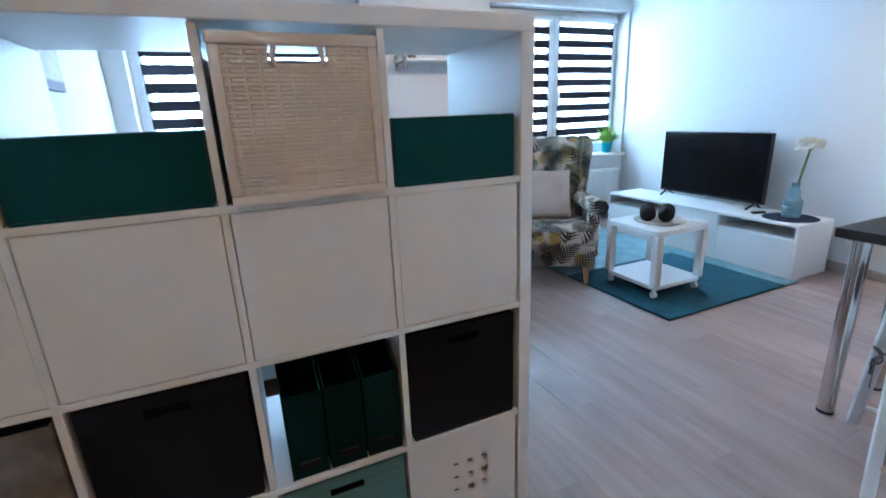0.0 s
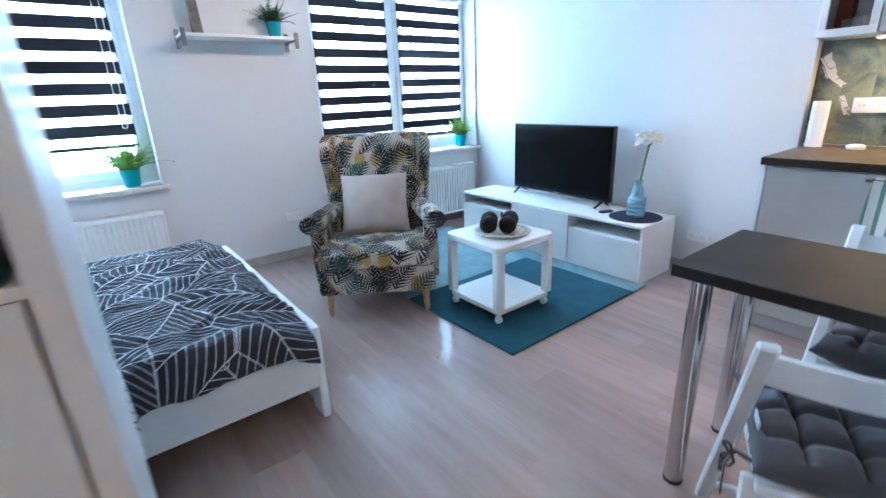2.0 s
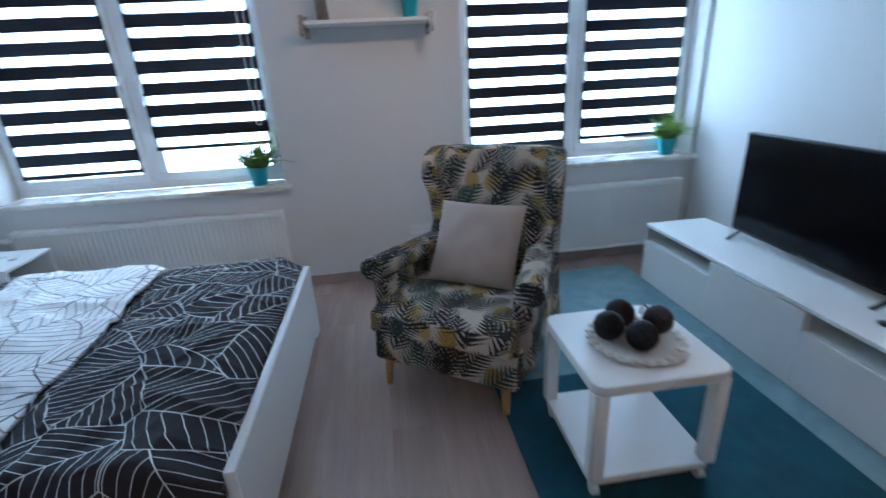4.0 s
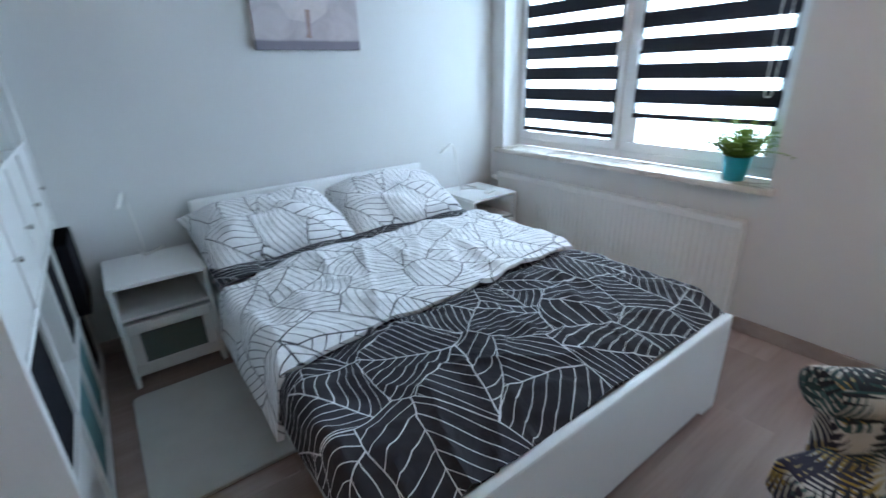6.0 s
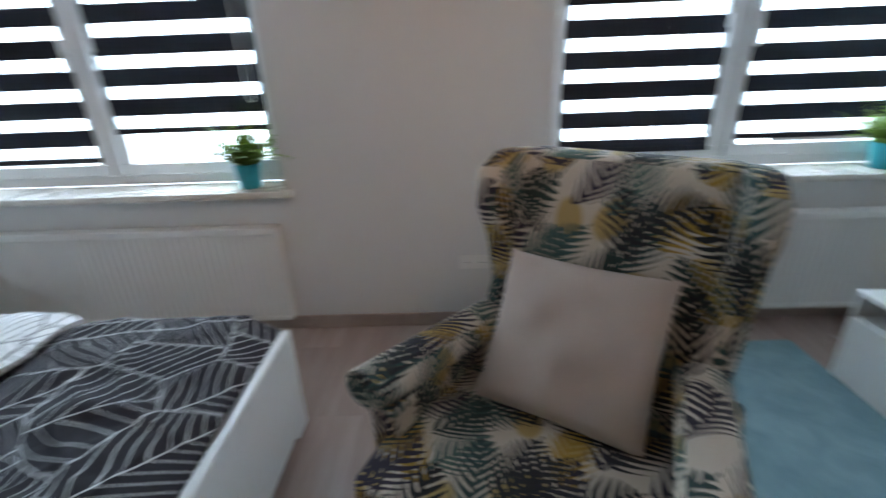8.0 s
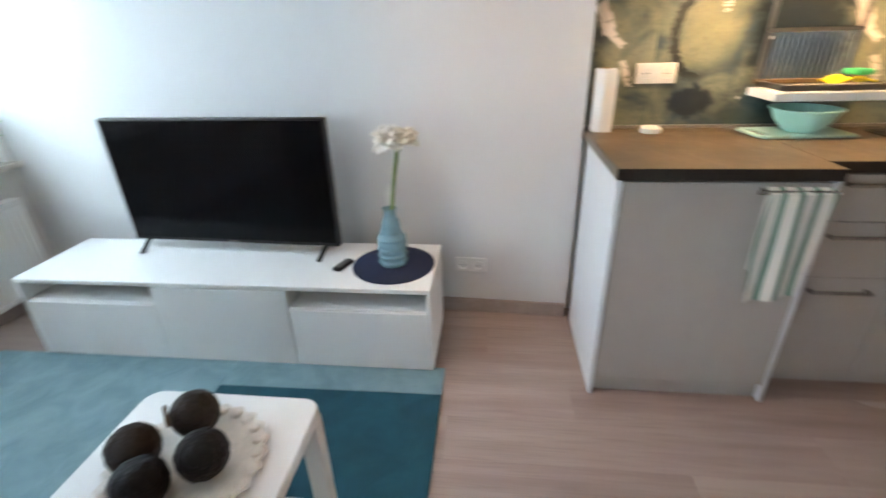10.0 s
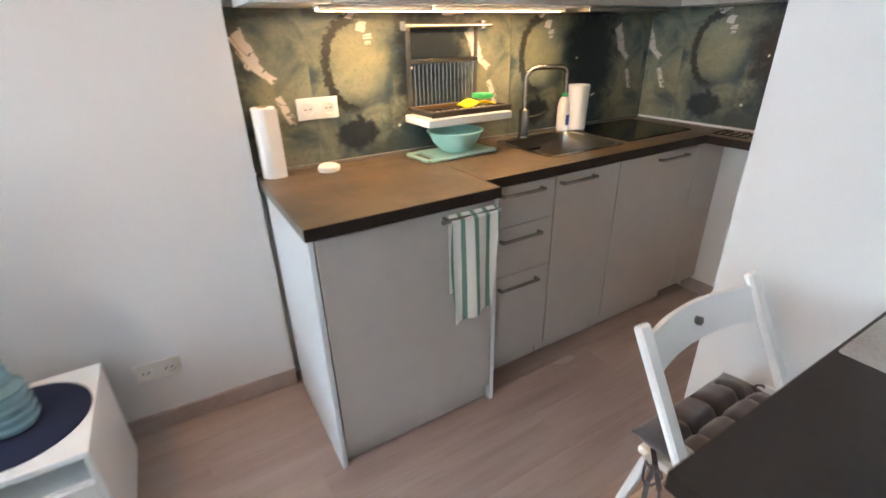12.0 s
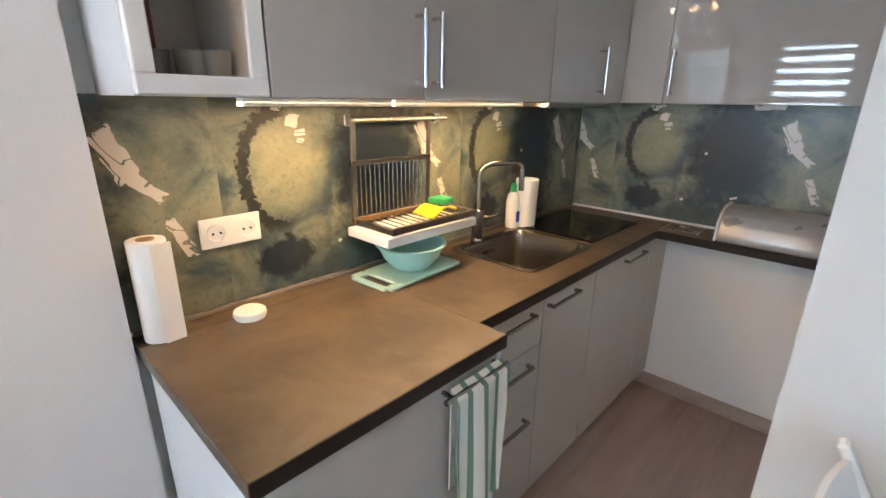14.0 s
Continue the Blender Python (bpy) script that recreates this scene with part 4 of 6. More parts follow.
# ---- bed ----
BX0, BX1, BY0, BY1 = -0.665, 1.403, 1.95, 3.43
bed = thing("bed", (BX1, (BY0 + BY1) / 2, 0), "white double bed frame with a low footboard", "bed")
hw = (BY1 - BY0) / 2
foot = prism([(-hw, 0.0), (-hw + 0.10, 0.0), (-hw + 0.11, 0.035), (hw - 0.11, 0.035), (hw - 0.10, 0.0), (hw, 0.0), (hw, 0.425), (-hw, 0.425)], "x", -0.036, 0.0, 0.010, 2)
part("footboard", foot, SATIN, bed)
for s in (-1, 1):
    part("side_rail", box((BX0 - BX1 + 0.04, min(s * hw, s * (hw - 0.03)), 0.16), (-0.0345, max(s * hw, s * (hw - 0.03)), 0.345), 0.005, 2), SATIN, bed)
    part("leg", box((BX0 - BX1 + 0.04, min(s * hw, s * (hw - 0.05)), 0), (BX0 - BX1 + 0.09, max(s * hw, s * (hw - 0.05)), 0.2), 0.005), SATIN, bed)
part("headboard", prism([(-hw + 0.02, 0.12), (hw - 0.02, 0.12), (hw - 0.02, 0.735), (-hw + 0.02, 0.735)], "x", BX0 - BX1, BX0 - BX1 + 0.04, 0.018, 3), SATIN, bed)
part("slatted_base", box((BX0 - BX1 + 0.05, -hw + 0.035, 0.20), (-0.055, hw - 0.035, 0.235), 0.003), BEECH, bed)

mat_ob = thing("mattress", ((BX0 + BX1) / 2, (BY0 + BY1) / 2, 0.236), "pale grey mattress on the bed frame", "mattress")
part("body", box((-0.975, -hw + 0.04, 0), (0.975, hw - 0.04, 0.185), 0.03, 3), MATTRESS, mat_ob)


def wrinkle(x, y, amp, sc=4.0, seed=0.0):
    a = noise.noise(Vector((x * sc, y * sc * 1.4, seed)))
    b = noise.noise(Vector((x * sc * 2.3 + 9, y * sc * 2.7, seed + 4)))
    c = abs(noise.noise(Vector((x * 1.9 + y * 2.2, (y - x) * 1.1, seed + 8))))
    return amp * (a * 0.55 + b * 0.3 + (0.35 - c) * 0.5)


TOPZ = 0.455


def pleat(x, y, amp, seed):
    """Thin raised folds that run slantwise and fade in and out."""
    q = noise.noise(Vector((x * 2.1 + y * 4.6, (x - y) * 1.3, seed)))
    r = noise.noise(Vector((x * 5.2 - y * 2.4, (x + y) * 1.6, seed + 5)))
    fade = 0.5 + 0.5 * noise.noise(Vector((x * 2.4, y * 2.4, seed + 9)))
    return amp * ((1 - min(1.0, abs(q) * 4.5)) ** 2 * fade + 0.7 * (1 - min(1.0, abs(r) * 4.5)) ** 2 * (1 - fade))



def drape(x, y, z, hang):
    """Lay a cloth over the mattress: past its edges it falls down."""
    over0, over1 = (BY0 + 0.015) - y, y - (BY1 - 0.015)
    for over, edge, s in ((over0, BY0 + 0.015, -1), (over1, BY1 - 0.015, 1)):
        if over > 0:
            r = 0.055
            a = min(over / r, 1.571)
            return x, edge + s * (r * math.sin(a) * 0.8 + max(0, over - r * 1.571) * 0.18), z - r * (1 - math.cos(a)) - max(0, over - r * 1.571)
    return x, y, z


def duvet_low(u, v):
    y = BY0 - 0.15 + v * (BY1 - BY0 + 0.20)
    start = 0.50 + 0.10 * (1 - v)
    x = start + u * (1.372 - start)
    z = TOPZ + 0.022 + wrinkle(x, y, 0.044, 4.6, 1.5) + pleat(x, y, 0.026, 2.0) + 0.014 * math.sin(3.14 * v)
    z += 0.012 * math.sin(v * 31 + u * 3) * max(0, 1 - abs(u - 0.02) * 12)
    z -= 0.045 * min(1.0, max(0.0, (0.70 + 0.10 * (1 - v) - x) / 0.10))
    px, py, pz = drape(x, y, z, 0.1)
    e = max(0.0, (px - 1.14) / 0.23)
    pz -= 0.062 * e * e
    return px, py, pz


def duvet_high(u, v):
    y = BY0 - 0.24 + v * (BY1 - BY0 + 0.30)
    end = 0.635 + 0.13 * (1 - v) + 0.008 * math.sin(v * 14)
    first = -0.105 + 0.13 * math.exp(-max(0.0, y - 1.98) / 0.2)
    x = first + u * (end - first)
    z = TOPZ + 0.050 + wrinkle(x, y, 0.030, 3.6, 7.5) + pleat(x, y, 0.018, 6.0) + 0.018 * math.sin(3.14 * min(1.0, max(0.0, v)))
    if u > 0.93:
        z -= (u - 0.93) * 0.25
    if u < 0.05:
        z -= (0.05 - u) * 0.6
    return drape(x, y, z, 0.2)


duv = thing("duvet", ((BX0 + BX1) / 2, (BY0 + BY1) / 2, 0.42), "leaf-print duvet, charcoal with a folded white side", "duvet")
back = duv.matrix_world.inverted()
for nm, fn, material, lab in (("charcoal_side", duvet_low, CLOTHDARK, "charcoal cotton with white leaf veins"), ("white_fold", duvet_high, CLOTHWHITE, "white cotton with grey leaf veins")):
    bm = sheet(110, 150, fn, 0.022)
    bmesh.ops.transform(bm, matrix=back, verts=bm.verts[:])
    part(nm, bm, material, duv, lab)
bm = sheet(6, 60, lambda u, v: drape(-0.24 + u * 0.22, BY0 - 0.02 + v * (BY1 - BY0 + 0.03), TOPZ + 0.046 + 0.008 * math.sin(v * 23), 0), 0.014)
bmesh.ops.transform(bm, matrix=back, verts=bm.verts[:])
part("charcoal_edge", bm, CLOTHDARK, duv, "charcoal edge of the duvet under the pillows")

for k, (x, y, rz, tilt) in enumerate(((-0.425, 2.31, 4, -22), (-0.43, 3.06, -3, -23))):
    bm = pillow(0.52, 0.78, 0.30, 30, 2.6, 0.030, 3.7 * k)
    me = bpy.data.meshes.new("pillow")
    bmesh.ops.recalc_face_normals(bm, faces=bm.faces[:])
    bm.to_mesh(me)
    bm.free()
    me.materials.append(CLOTHWHITE)
    me.shade_smooth()
    t = new("pillow", me)
    t.matrix_world = pose(x, y, 0.55, 0, -tilt, rz)
    tagged(t, "white leaf-print pillow leaning on the headboard", "pillow", "pillows on the bed")


# ---- nightstands and lamps ----
def nightstand(x, y, rz=0):
    n = thing("nightstand", (x, y, 0), "white nightstand with open shelf and frosted drawer", "nightstand", rz, "nightstands beside the bed")
    w, d, h = 0.39, 0.41, 0.505
    part("top", box((0, -w / 2, h - 0.018), (d, w / 2, h), 0.003, 2), WHITE, n)
    for s in (-1, 1):
        part("side", box((0.004, min(s * w / 2, s * (w / 2 - 0.02)), 0), (d - 0.004, max(s * w / 2, s * (w / 2 - 0.02)), h - 0.018), 0.002), WHITE, n)
    part("shelf", box((0.004, -w / 2 + 0.02, 0.325), (d - 0.03, w / 2 - 0.02, 0.34), 0.002), WHITE, n)
    part("back", box((0.0, -w / 2 + 0.02, 0.05), (0.006, w / 2 - 0.02, h - 0.018), 0), WHITE, n)
    part("bottom", box((0.006, -w / 2 + 0.02, 0.05), (d - 0.02, w / 2 - 0.02, 0.065), 0), WHITE, n)
    a, b, z0, z1 = -w / 2 + 0.023, w / 2 - 0.023, 0.072, 0.318
    bm = box((d - 0.022, a, z0), (d - 0.004, b, z0 + 0.045), 0.002)
    box((d - 0.022, a, z1 - 0.05), (d - 0.004, b, z1), 0.002, bm=bm)
    box((d - 0.022, a, z0 + 0.045), (d - 0.004, a + 0.045, z1 - 0.05), 0.002, bm=bm)
    box((d - 0.022, b - 0.045, z0 + 0.045), (d - 0.004, b, z1 - 0.05), 0.002, bm=bm)
    dr = part("drawer_front", bm, WHITE, n)
    part("glass_pane", box((d - 0.018, a + 0.04, z0 + 0.04), (d - 0.010, b - 0.04, z1 - 0.045), 0), PANEGREEN, dr, "frosted grey-green pane")
    part("drawer_box", box((0.02, a, z0 + 0.01), (d - 0.022, b, z1 - 0.03), 0), WHITE, dr)
    part("handle", box((d - 0.004, -0.075, z1 - 0.03), (d + 0.016, 0.075, z1 + 0.002), 0.006, 2), WHITE, dr, "white lip handle")


nightstand(XL + 0.035, 1.745)
nightstand(XL + 0.035, 3.765)


def desk_lamp(x, y, z, rz):
    l = thing("bedside_lamp", (x, y, z), "thin white wire bedside lamp on the nightstand", "lamp", rz, "lamps on the nightstands")
    part("base", tube([(0, 0, 0.005), (-0.10, -0.055, 0.005), (-0.115, -0.05, 0.005), (-0.12, 0.05, 0.005), (-0.105, 0.06, 0.005), (0, 0.004, 0.005)], 0.005, 8), PLASTICW, l)
    part("stem", tube([(0, 0, 0.004), (0.018, 0, 0.10), (0.045, 0, 0.21), (0.072, 0, 0.30), (0.085, 0, 0.328), (0.105, 0, 0.342), (0.135, 0, 0.338)], 0.0045, 8), PLASTICW, l)
    part("head", bar((0.12, 0, 0.342), (0.228, 0, 0.298), 0.018, 0.010, 0.004), PLASTICW, l)
    part("cable", tube([(0, 0, 0.004), (-0.05, 0.03, 0.004), (-0.075, 0.09, 0.004), (-0.09, 0.16, 0.003)], 0.0025, 6), PLASTICW, l)


desk_lamp(-0.60, 1.733, 0.505, 345)
desk_lamp(-0.547, 3.697, 0.505, 285)

ph = thing("phone_cradle", (-0.36, 3.80, 0.505), "small white remote lying on the nightstand", "remote control", 25)
part("body", box((-0.02, -0.055, 0), (0.02, 0.055, 0.012), 0.005, 2), PLASTICW, ph)

bm = prism([(a, b) for a, b, _ in arc((0.53, 2.03, 0), 0.03, 0, 90, 4, "xy") + arc((-0.15, 2.03, 0), 0.03, 90, 180, 4, "xy") + arc((-0.15, 1.555, 0), 0.03, 180, 270, 4, "xy") + arc((0.53, 1.555, 0), 0.03, 270, 360, 4, "xy")], "z", 0.0, 0.014, 0.004, 2)
bmesh.ops.translate(bm, vec=(-0.2, -1.78, 0), verts=bm.verts[:])
mt = finish(bm, "bedside_mat", MATPILE)
mt.location = (0.2, 1.78, 0.001)
tagged(mt, "off-white plush mat beside the bed", "mat")

# painting over the headboard
pic = thing("canvas_painting", (XL, 2.748, 1.44), "mauve canvas painting of a pale figure shape", "painting")
part("canvas", box((0.001, -0.30, 0), (0.028, 0.30, 0.80), 0.004, 2), CANVAS, pic)
pts = [(-0.16, 0.235), (-0.10, 0.15), (0.02, 0.135), (0.11, 0.19), (0.145, 0.29), (0.09, 0.42), (0.0, 0.55), (-0.06, 0.50), (-0.13, 0.38)]
part("painted_shape", prism(pts, "x", 0.0285, 0.0290), PAINTPALE, pic)
part("painted_stroke", prism([(0.015, 0.20), (-0.015, 0.20), (-0.012, 0.09), (-0.025, 0.062), (0.008, 0.06), (0.006, 0.10)], "x", 0.0292, 0.0297), PAINTTAN, pic)
part("painted_stroke", prism([(0.10, 0.40), (0.20, 0.325), (0.245, 0.285), (0.25, 0.295), (0.19, 0.36), (0.11, 0.43)], "x", 0.0292, 0.0297), PAINTDARK, pic)

# ---- armchair ----
chair = thing("wing_armchair", (2.250, 2.95, 0), "cream wing armchair with palm leaf print upholstery", "armchair", -34)


def soft(outline, axis, a, b, off, seg=4):
    return prism(outline, axis, a, b, off, seg)


seatb = soft([(-0.375, 0.140), (-0.355, 0.31), (0.27, 0.31), (0.29, 0.150)], "x", -0.355, 0.355, 0.025)
part("seat_base", seatb, PALM, chair)
bm = soft([(-0.415, 0.32), (-0.405, 0.415), (-0.30, 0.443), (0.25, 0.415), (0.25, 0.31), (-0.38, 0.31)], "x", -0.315, 0.315, 0.035)
for v in bm.verts:
    if v.co.y < -0.28 and abs(v.co.x) > 0.2:
        v.co.x *= 1.06
part("seat_cushion", bm, PALM, chair)
bm = soft([(0.215, 0.30), (0.185, 0.45), (0.350, 1.015), (0.385, 1.045), (0.460, 1.045), (0.480, 1.01), (0.355, 0.19), (0.245, 0.19)], "x", -0.285, 0.285, 0.03)
for v in bm.verts:
    v.co.y += 0.02 * (1 - (v.co.x / 0.285) ** 2) * (1 if v.co.y < 0.36 and v.co.z > 0.4 else 0)
part("backrest", bm, PALM, chair)
for s in (-1, 1):
    bm = soft([(0.365, 0.20), (0.490, 1.00), (0.455, 1.04), (0.335, 1.05), (0.255, 1.0), (0.225, 0.90), (0.255, 0.78), (0.262, 0.66), (0.19, 0.575), (0.105, 0.48), (0.105, 0.20)], "x", 0.255 * s, 0.335 * s, 0.03)
    for v in bm.verts:
        v.co.x += s * 0.07 * max(0.0, (0.425 - v.co.y) / 0.2) * max(0.0, (v.co.z - 0.62) / 0.4)
    part("wing", bm, PALM, chair)
    bm = soft([(-0.265, 0.19), (-0.288, 0.53), (0.20, 0.53), (0.28, 0.19)], "x", 0.300 * s, 0.388 * s, 0.02)
    part("arm_panel", bm, PALM, chair)
    roll = [(s * 0.357 + 0.066 * math.cos(a), 0.552 + 0.058 * math.sin(a)) for a in [i * math.pi / 8 for i in range(16)]]
    bm = prism([(p[0], p[1]) for p in roll], "y", -0.30, 0.18, 0.012, 2)
    for v in bm.verts:
        v.co.z += 0.006 * max(0.0, v.co.y + 0.05) / 0.17
        v.co.x -= s * 0.05 * max(0.0, v.co.y + 0.05) / 0.17
        v.co.z += 0.018 * max(0.0, -v.co.y) / 0.3
        v.co.x += s * 0.018 * max(0.0, -v.co.y) / 0.3
    part("arm_roll", bm, PALM, chair)
for x, y, dx, dy in ((-0.29, -0.33, -0.01, -0.02), (0.29, -0.33, 0.01, -0.02), (-0.27, 0.28, -0.02, 0.06), (0.27, 0.28, 0.02, 0.06)):
    part("leg", tube([(x, y, 0.20), (x + dx * 0.6, y + dy * 0.6, 0.09), (x + dx, y + dy, 0.0)], 0.026, 12, taper=0.014), BEECH, chair, "tapered beech leg")
cu = finish(pillow(0.455, 0.44, 0.17, 18, 2.6, 0.012, 1.2), "cushion", CUSHION)
cu.matrix_world = pose(2.250, 2.95, 0, 0, 0, -34) @ pose(-0.015, 0.115, 0.598, 56, 0, 2)
tagged(cu, "plain beige cotton cushion leaning in the armchair", "cushion")

# ---- rug ----
rug = thing("rug", (2.94, 2.9, 0.001), "two-tone rug, dark teal and pale blue", "rug", 0.6)
part("pale_field", box((-0.645, -0.20, 0), (0.655, 0.98, 0.013), 0.005, 2), RUGLIGHT, rug, "pale blue pile")
part("pale_border", box((0.495, -1.13, 0), (0.655, -0.20, 0.013), 0.005, 2), RUGLIGHT, rug, "pale blue pile")
part("dark_field", box((-0.645, -1.13, 0), (0.495, -0.20, 0.0135), 0.005, 2), RUGDARK, rug, "dark teal pile")

# ---- side table on castors ----
tab = thing("side_table", (2.685, 2.245, 0), "white square side table on small castors", "side table")
hh = 0.235


def rounded(w, d, r, n=5):
    out = []
    for cx, cy, a in ((w - r, d - r, 0), (-w + r, d - r, 90), (-w + r, -d + r, 180), (w - r, -d + r, 270)):
        out += [(cx + r * math.cos(radians(a + 90 * i / n)), cy + r * math.sin(radians(a + 90 * i / n))) for i in range(n + 1)]
    return out


part("tabletop", prism(rounded(hh, hh, 0.045), "z", 0.445, 0.482, 0.005, 2), WHITE, tab)
part("lower_shelf", prism(rounded(hh - 0.012, hh - 0.012, 0.04), "z", 0.075, 0.105, 0.004, 2), WHITE, tab)
for sx in (-1, 1):
    for sy in (-1, 1):
        lg = prism([(sx * (hh - 0.004 - a), sy * (hh - 0.004 - b)) for a, b in ((0.012, 0.0), (0.05, 0.0), (0.05, 0.05), (0.0, 0.05), (0.0, 0.012))], "z", 0.105, 0.445, 0.004, 2)
        part("leg", lg, WHITE, tab)
        c = part("castor", box((sx * (hh - 0.04) - 0.012, sy * (hh - 0.04) - 0.012, 0.05), (sx * (hh - 0.04) + 0.012, sy * (hh - 0.04) + 0.012, 0.075), 0.003), PLASTICW, tab)
        part("wheel", tube([(sx * (hh - 0.04) - 0.012, sy * (hh - 0.04), 0.036), (sx * (hh - 0.04) + 0.012, sy * (hh - 0.04), 0.036)], 0.022, 16), PLASTICW, c)

pl = thing("decorative_plate", (2.70, 2.235, 0.4825), "round white carved plate with lacy rim", "plate")
bm = lathe([(0.0, 0.004), (0.10, 0.004), (0.15, 0.012), (0.165, 0.016), (0.165, 0.010), (0.14, 0.0), (0.0, 0.0)], n=48)
for v in bm.verts:
    r = math.hypot(v.co.x, v.co.y)
    if r > 0.13:
        a = math.atan2(v.co.y, v.co.x)
        k = 1 + 0.035 * math.cos(a * 24)
        v.co.x *= k
        v.co.y *= k
part("dish", bm, PLATE, pl)
for k in range(24):
    a = k * 6.28318 / 24
    part("rim_bead", lathe([(0.0, 0.022), (0.011, 0.018), (0.015, 0.010), (0.0, 0.004)], (0.148 * math.cos(a), 0.148 * math.sin(a), 0), 8), PLATE, pl)
for x, y, material in ((2.69, 2.335, BALLBROWN), (2.795, 2.262, BALLBROWN), (2.612, 2.262, BALLBLACK), (2.688, 2.178, BALLBLACK)):
    r = 0.0525
    bm = bmesh.new()
    bmesh.ops.create_icosphere(bm, subdivisions=4, radius=r)
    for v in bm.verts:
        v.co *= 1 + 0.035 * math.sin(v.co.x * 260 + 3 * math.sin(v.co.z * 120)) * 0.5 + 0.02 * noise.noise(v.co * 60)
    b = finish(bm, "rattan_ball", material)
    b.location = (x, y, 0.4825 + 0.006 + r)
    tagged(b, "dark brown woven decorative ball on the plate" if material is BALLBROWN else "black woven decorative ball on the plate", "decorative ball", "balls on the plate")
ln = thing("metal_link", (2.76, 2.30, 0.4885), "small brown metal link between the balls", "ornament", 40)
part("link", tube(arc((0, 0, 0.06), 0.035, 20, 160, 8) , 0.004, 8), DARKWOOD, ln)

# ---- television unit ----
tvu = thing("television_unit", (3.585, 1.825, 0), "white low television unit with open slots", "television unit")
L, D, Ht = 1.82, 0.425, 0.408
part("top", box((0.0, 0, Ht - 0.02), (D, L, Ht), 0.002), WHITE, tvu)
part("bottom", box((0.018, 0.002, 0.012), (D, L - 0.002, 0.03), 0.002), WHITE, tvu)
for y in (0, L - 0.018):
    part("side", box((0.0, y, 0.0), (D, y + 0.018, Ht - 0.02), 0.002), WHITE, tvu)
for y in (0.605, 1.195):
    part("divider", box((0.018, y - 0.009, 0.03), (D - 0.01, y + 0.009, Ht - 0.02), 0.001), WHITE, tvu)
part("back", box((D - 0.008, 0.018, 0.03), (D - 0.002, L - 0.018, Ht - 0.02), 0), WHITE, tvu)
for a, b, z1 in ((0.020, 0.594, 0.295), (0.6, 1.191, 0.384), (1.197, 1.80, 0.295)):
    part("drawer_front", box((0.0, a, 0.014), (0.017, b, z1), 0.002), WHITE, tvu)
for a, b in ((0.020, 0.594), (1.205, 1.80)):
    part("slot_shelf", box((0.02, a, 0.288), (D - 0.01, b, 0.298), 0.001), WHITE, tvu)

tv = thing("television", (3.905, 2.783, Ht), "black flat television standing on two feet", "television", -2.75)
w, zb, zt = 0.515, 0.045, 0.610
part("body", box((-0.012, -w, zb), (0.030, w, zt), 0.005, 2), BLACK, tv)
part("back_housing", box((0.030, -0.33, zb + 0.03), (0.075, 0.33, 0.42), 0.012, 2), BLACK, tv)
part("screen", box((-0.0145, -w + 0.009, zb + 0.018), (-0.0122, w - 0.009, zt - 0.009), 0), SCREEN, tv, "dark glossy screen")
part("logo_strip", box((-0.0155, -0.025, zb + 0.005), (-0.0125, 0.025, zb + 0.013), 0), STEEL, tv)
for s in (-1, 1):
    y = s * 0.45
    bm = bar((0.0, y, zb + 0.004), (-0.085, y - s * 0.012, 0.004), 0.022, 0.010, 0.003)
    bar((0.01, y, zb + 0.004), (0.085, y - s * 0.012, 0.004), 0.022, 0.010, 0.003, bm)
    part("foot", bm, BLACK, tv)

mtp = finish(lathe([(0.0, 0.005), (0.172, 0.005), (0.178, 0.002), (0.178, 0.0), (0.0, 0.0)], n=48), "round_placemat", NAVY)
mtp.location = (3.80, 2.01, Ht)
tagged(mtp, "round navy woven mat on the television unit", "placemat")
vs = thing("glass_vase", (3.80, 2.01, Ht + 0.006), "blue-grey ribbed glass bottle vase", "vase")
prof = [(0.0, 0.004), (0.058, 0.004)]
for i in range(13):
    prof.append((0.062 + 0.0028 * math.sin(i * 2.1), 0.012 + i * 0.0095))
prof += [(0.058, 0.134), (0.047, 0.142)]
for i in range(7):
    prof.append((0.044 - 0.0012 * i + 0.002 * math.sin(i * 2.1), 0.147 + i * 0.009))
prof += [(0.029, 0.212), (0.026, 0.222), (0.026, 0.247), (0.031, 0.255), (0.027, 0.256), (0.022, 0.222), (0.032, 0.20), (0.040, 0.145), (0.056, 0.128), (0.056, 0.012), (0.0, 0.012)]
part("body", lathe(prof, n=32), VASE, vs)
fl = thing("flower", (3.80, 2.01, Ht + 0.02), "white artificial flower on a green stem", "flower")
part("stem", tube([(0.0, 0.0, 0.0), (0.004, -0.006, 0.2), (0.003, -0.028, 0.36), (0.0, -0.05, 0.48)], 0.0085, 10), STEM, fl)
part("calyx", lathe([(0.0, -0.012), (0.010, -0.010), (0.017, 0.004), (0.024, 0.020), (0.0, 0.016)], (0.0, -0.051, 0.485), 14), STEM, fl)
random.seed(4)
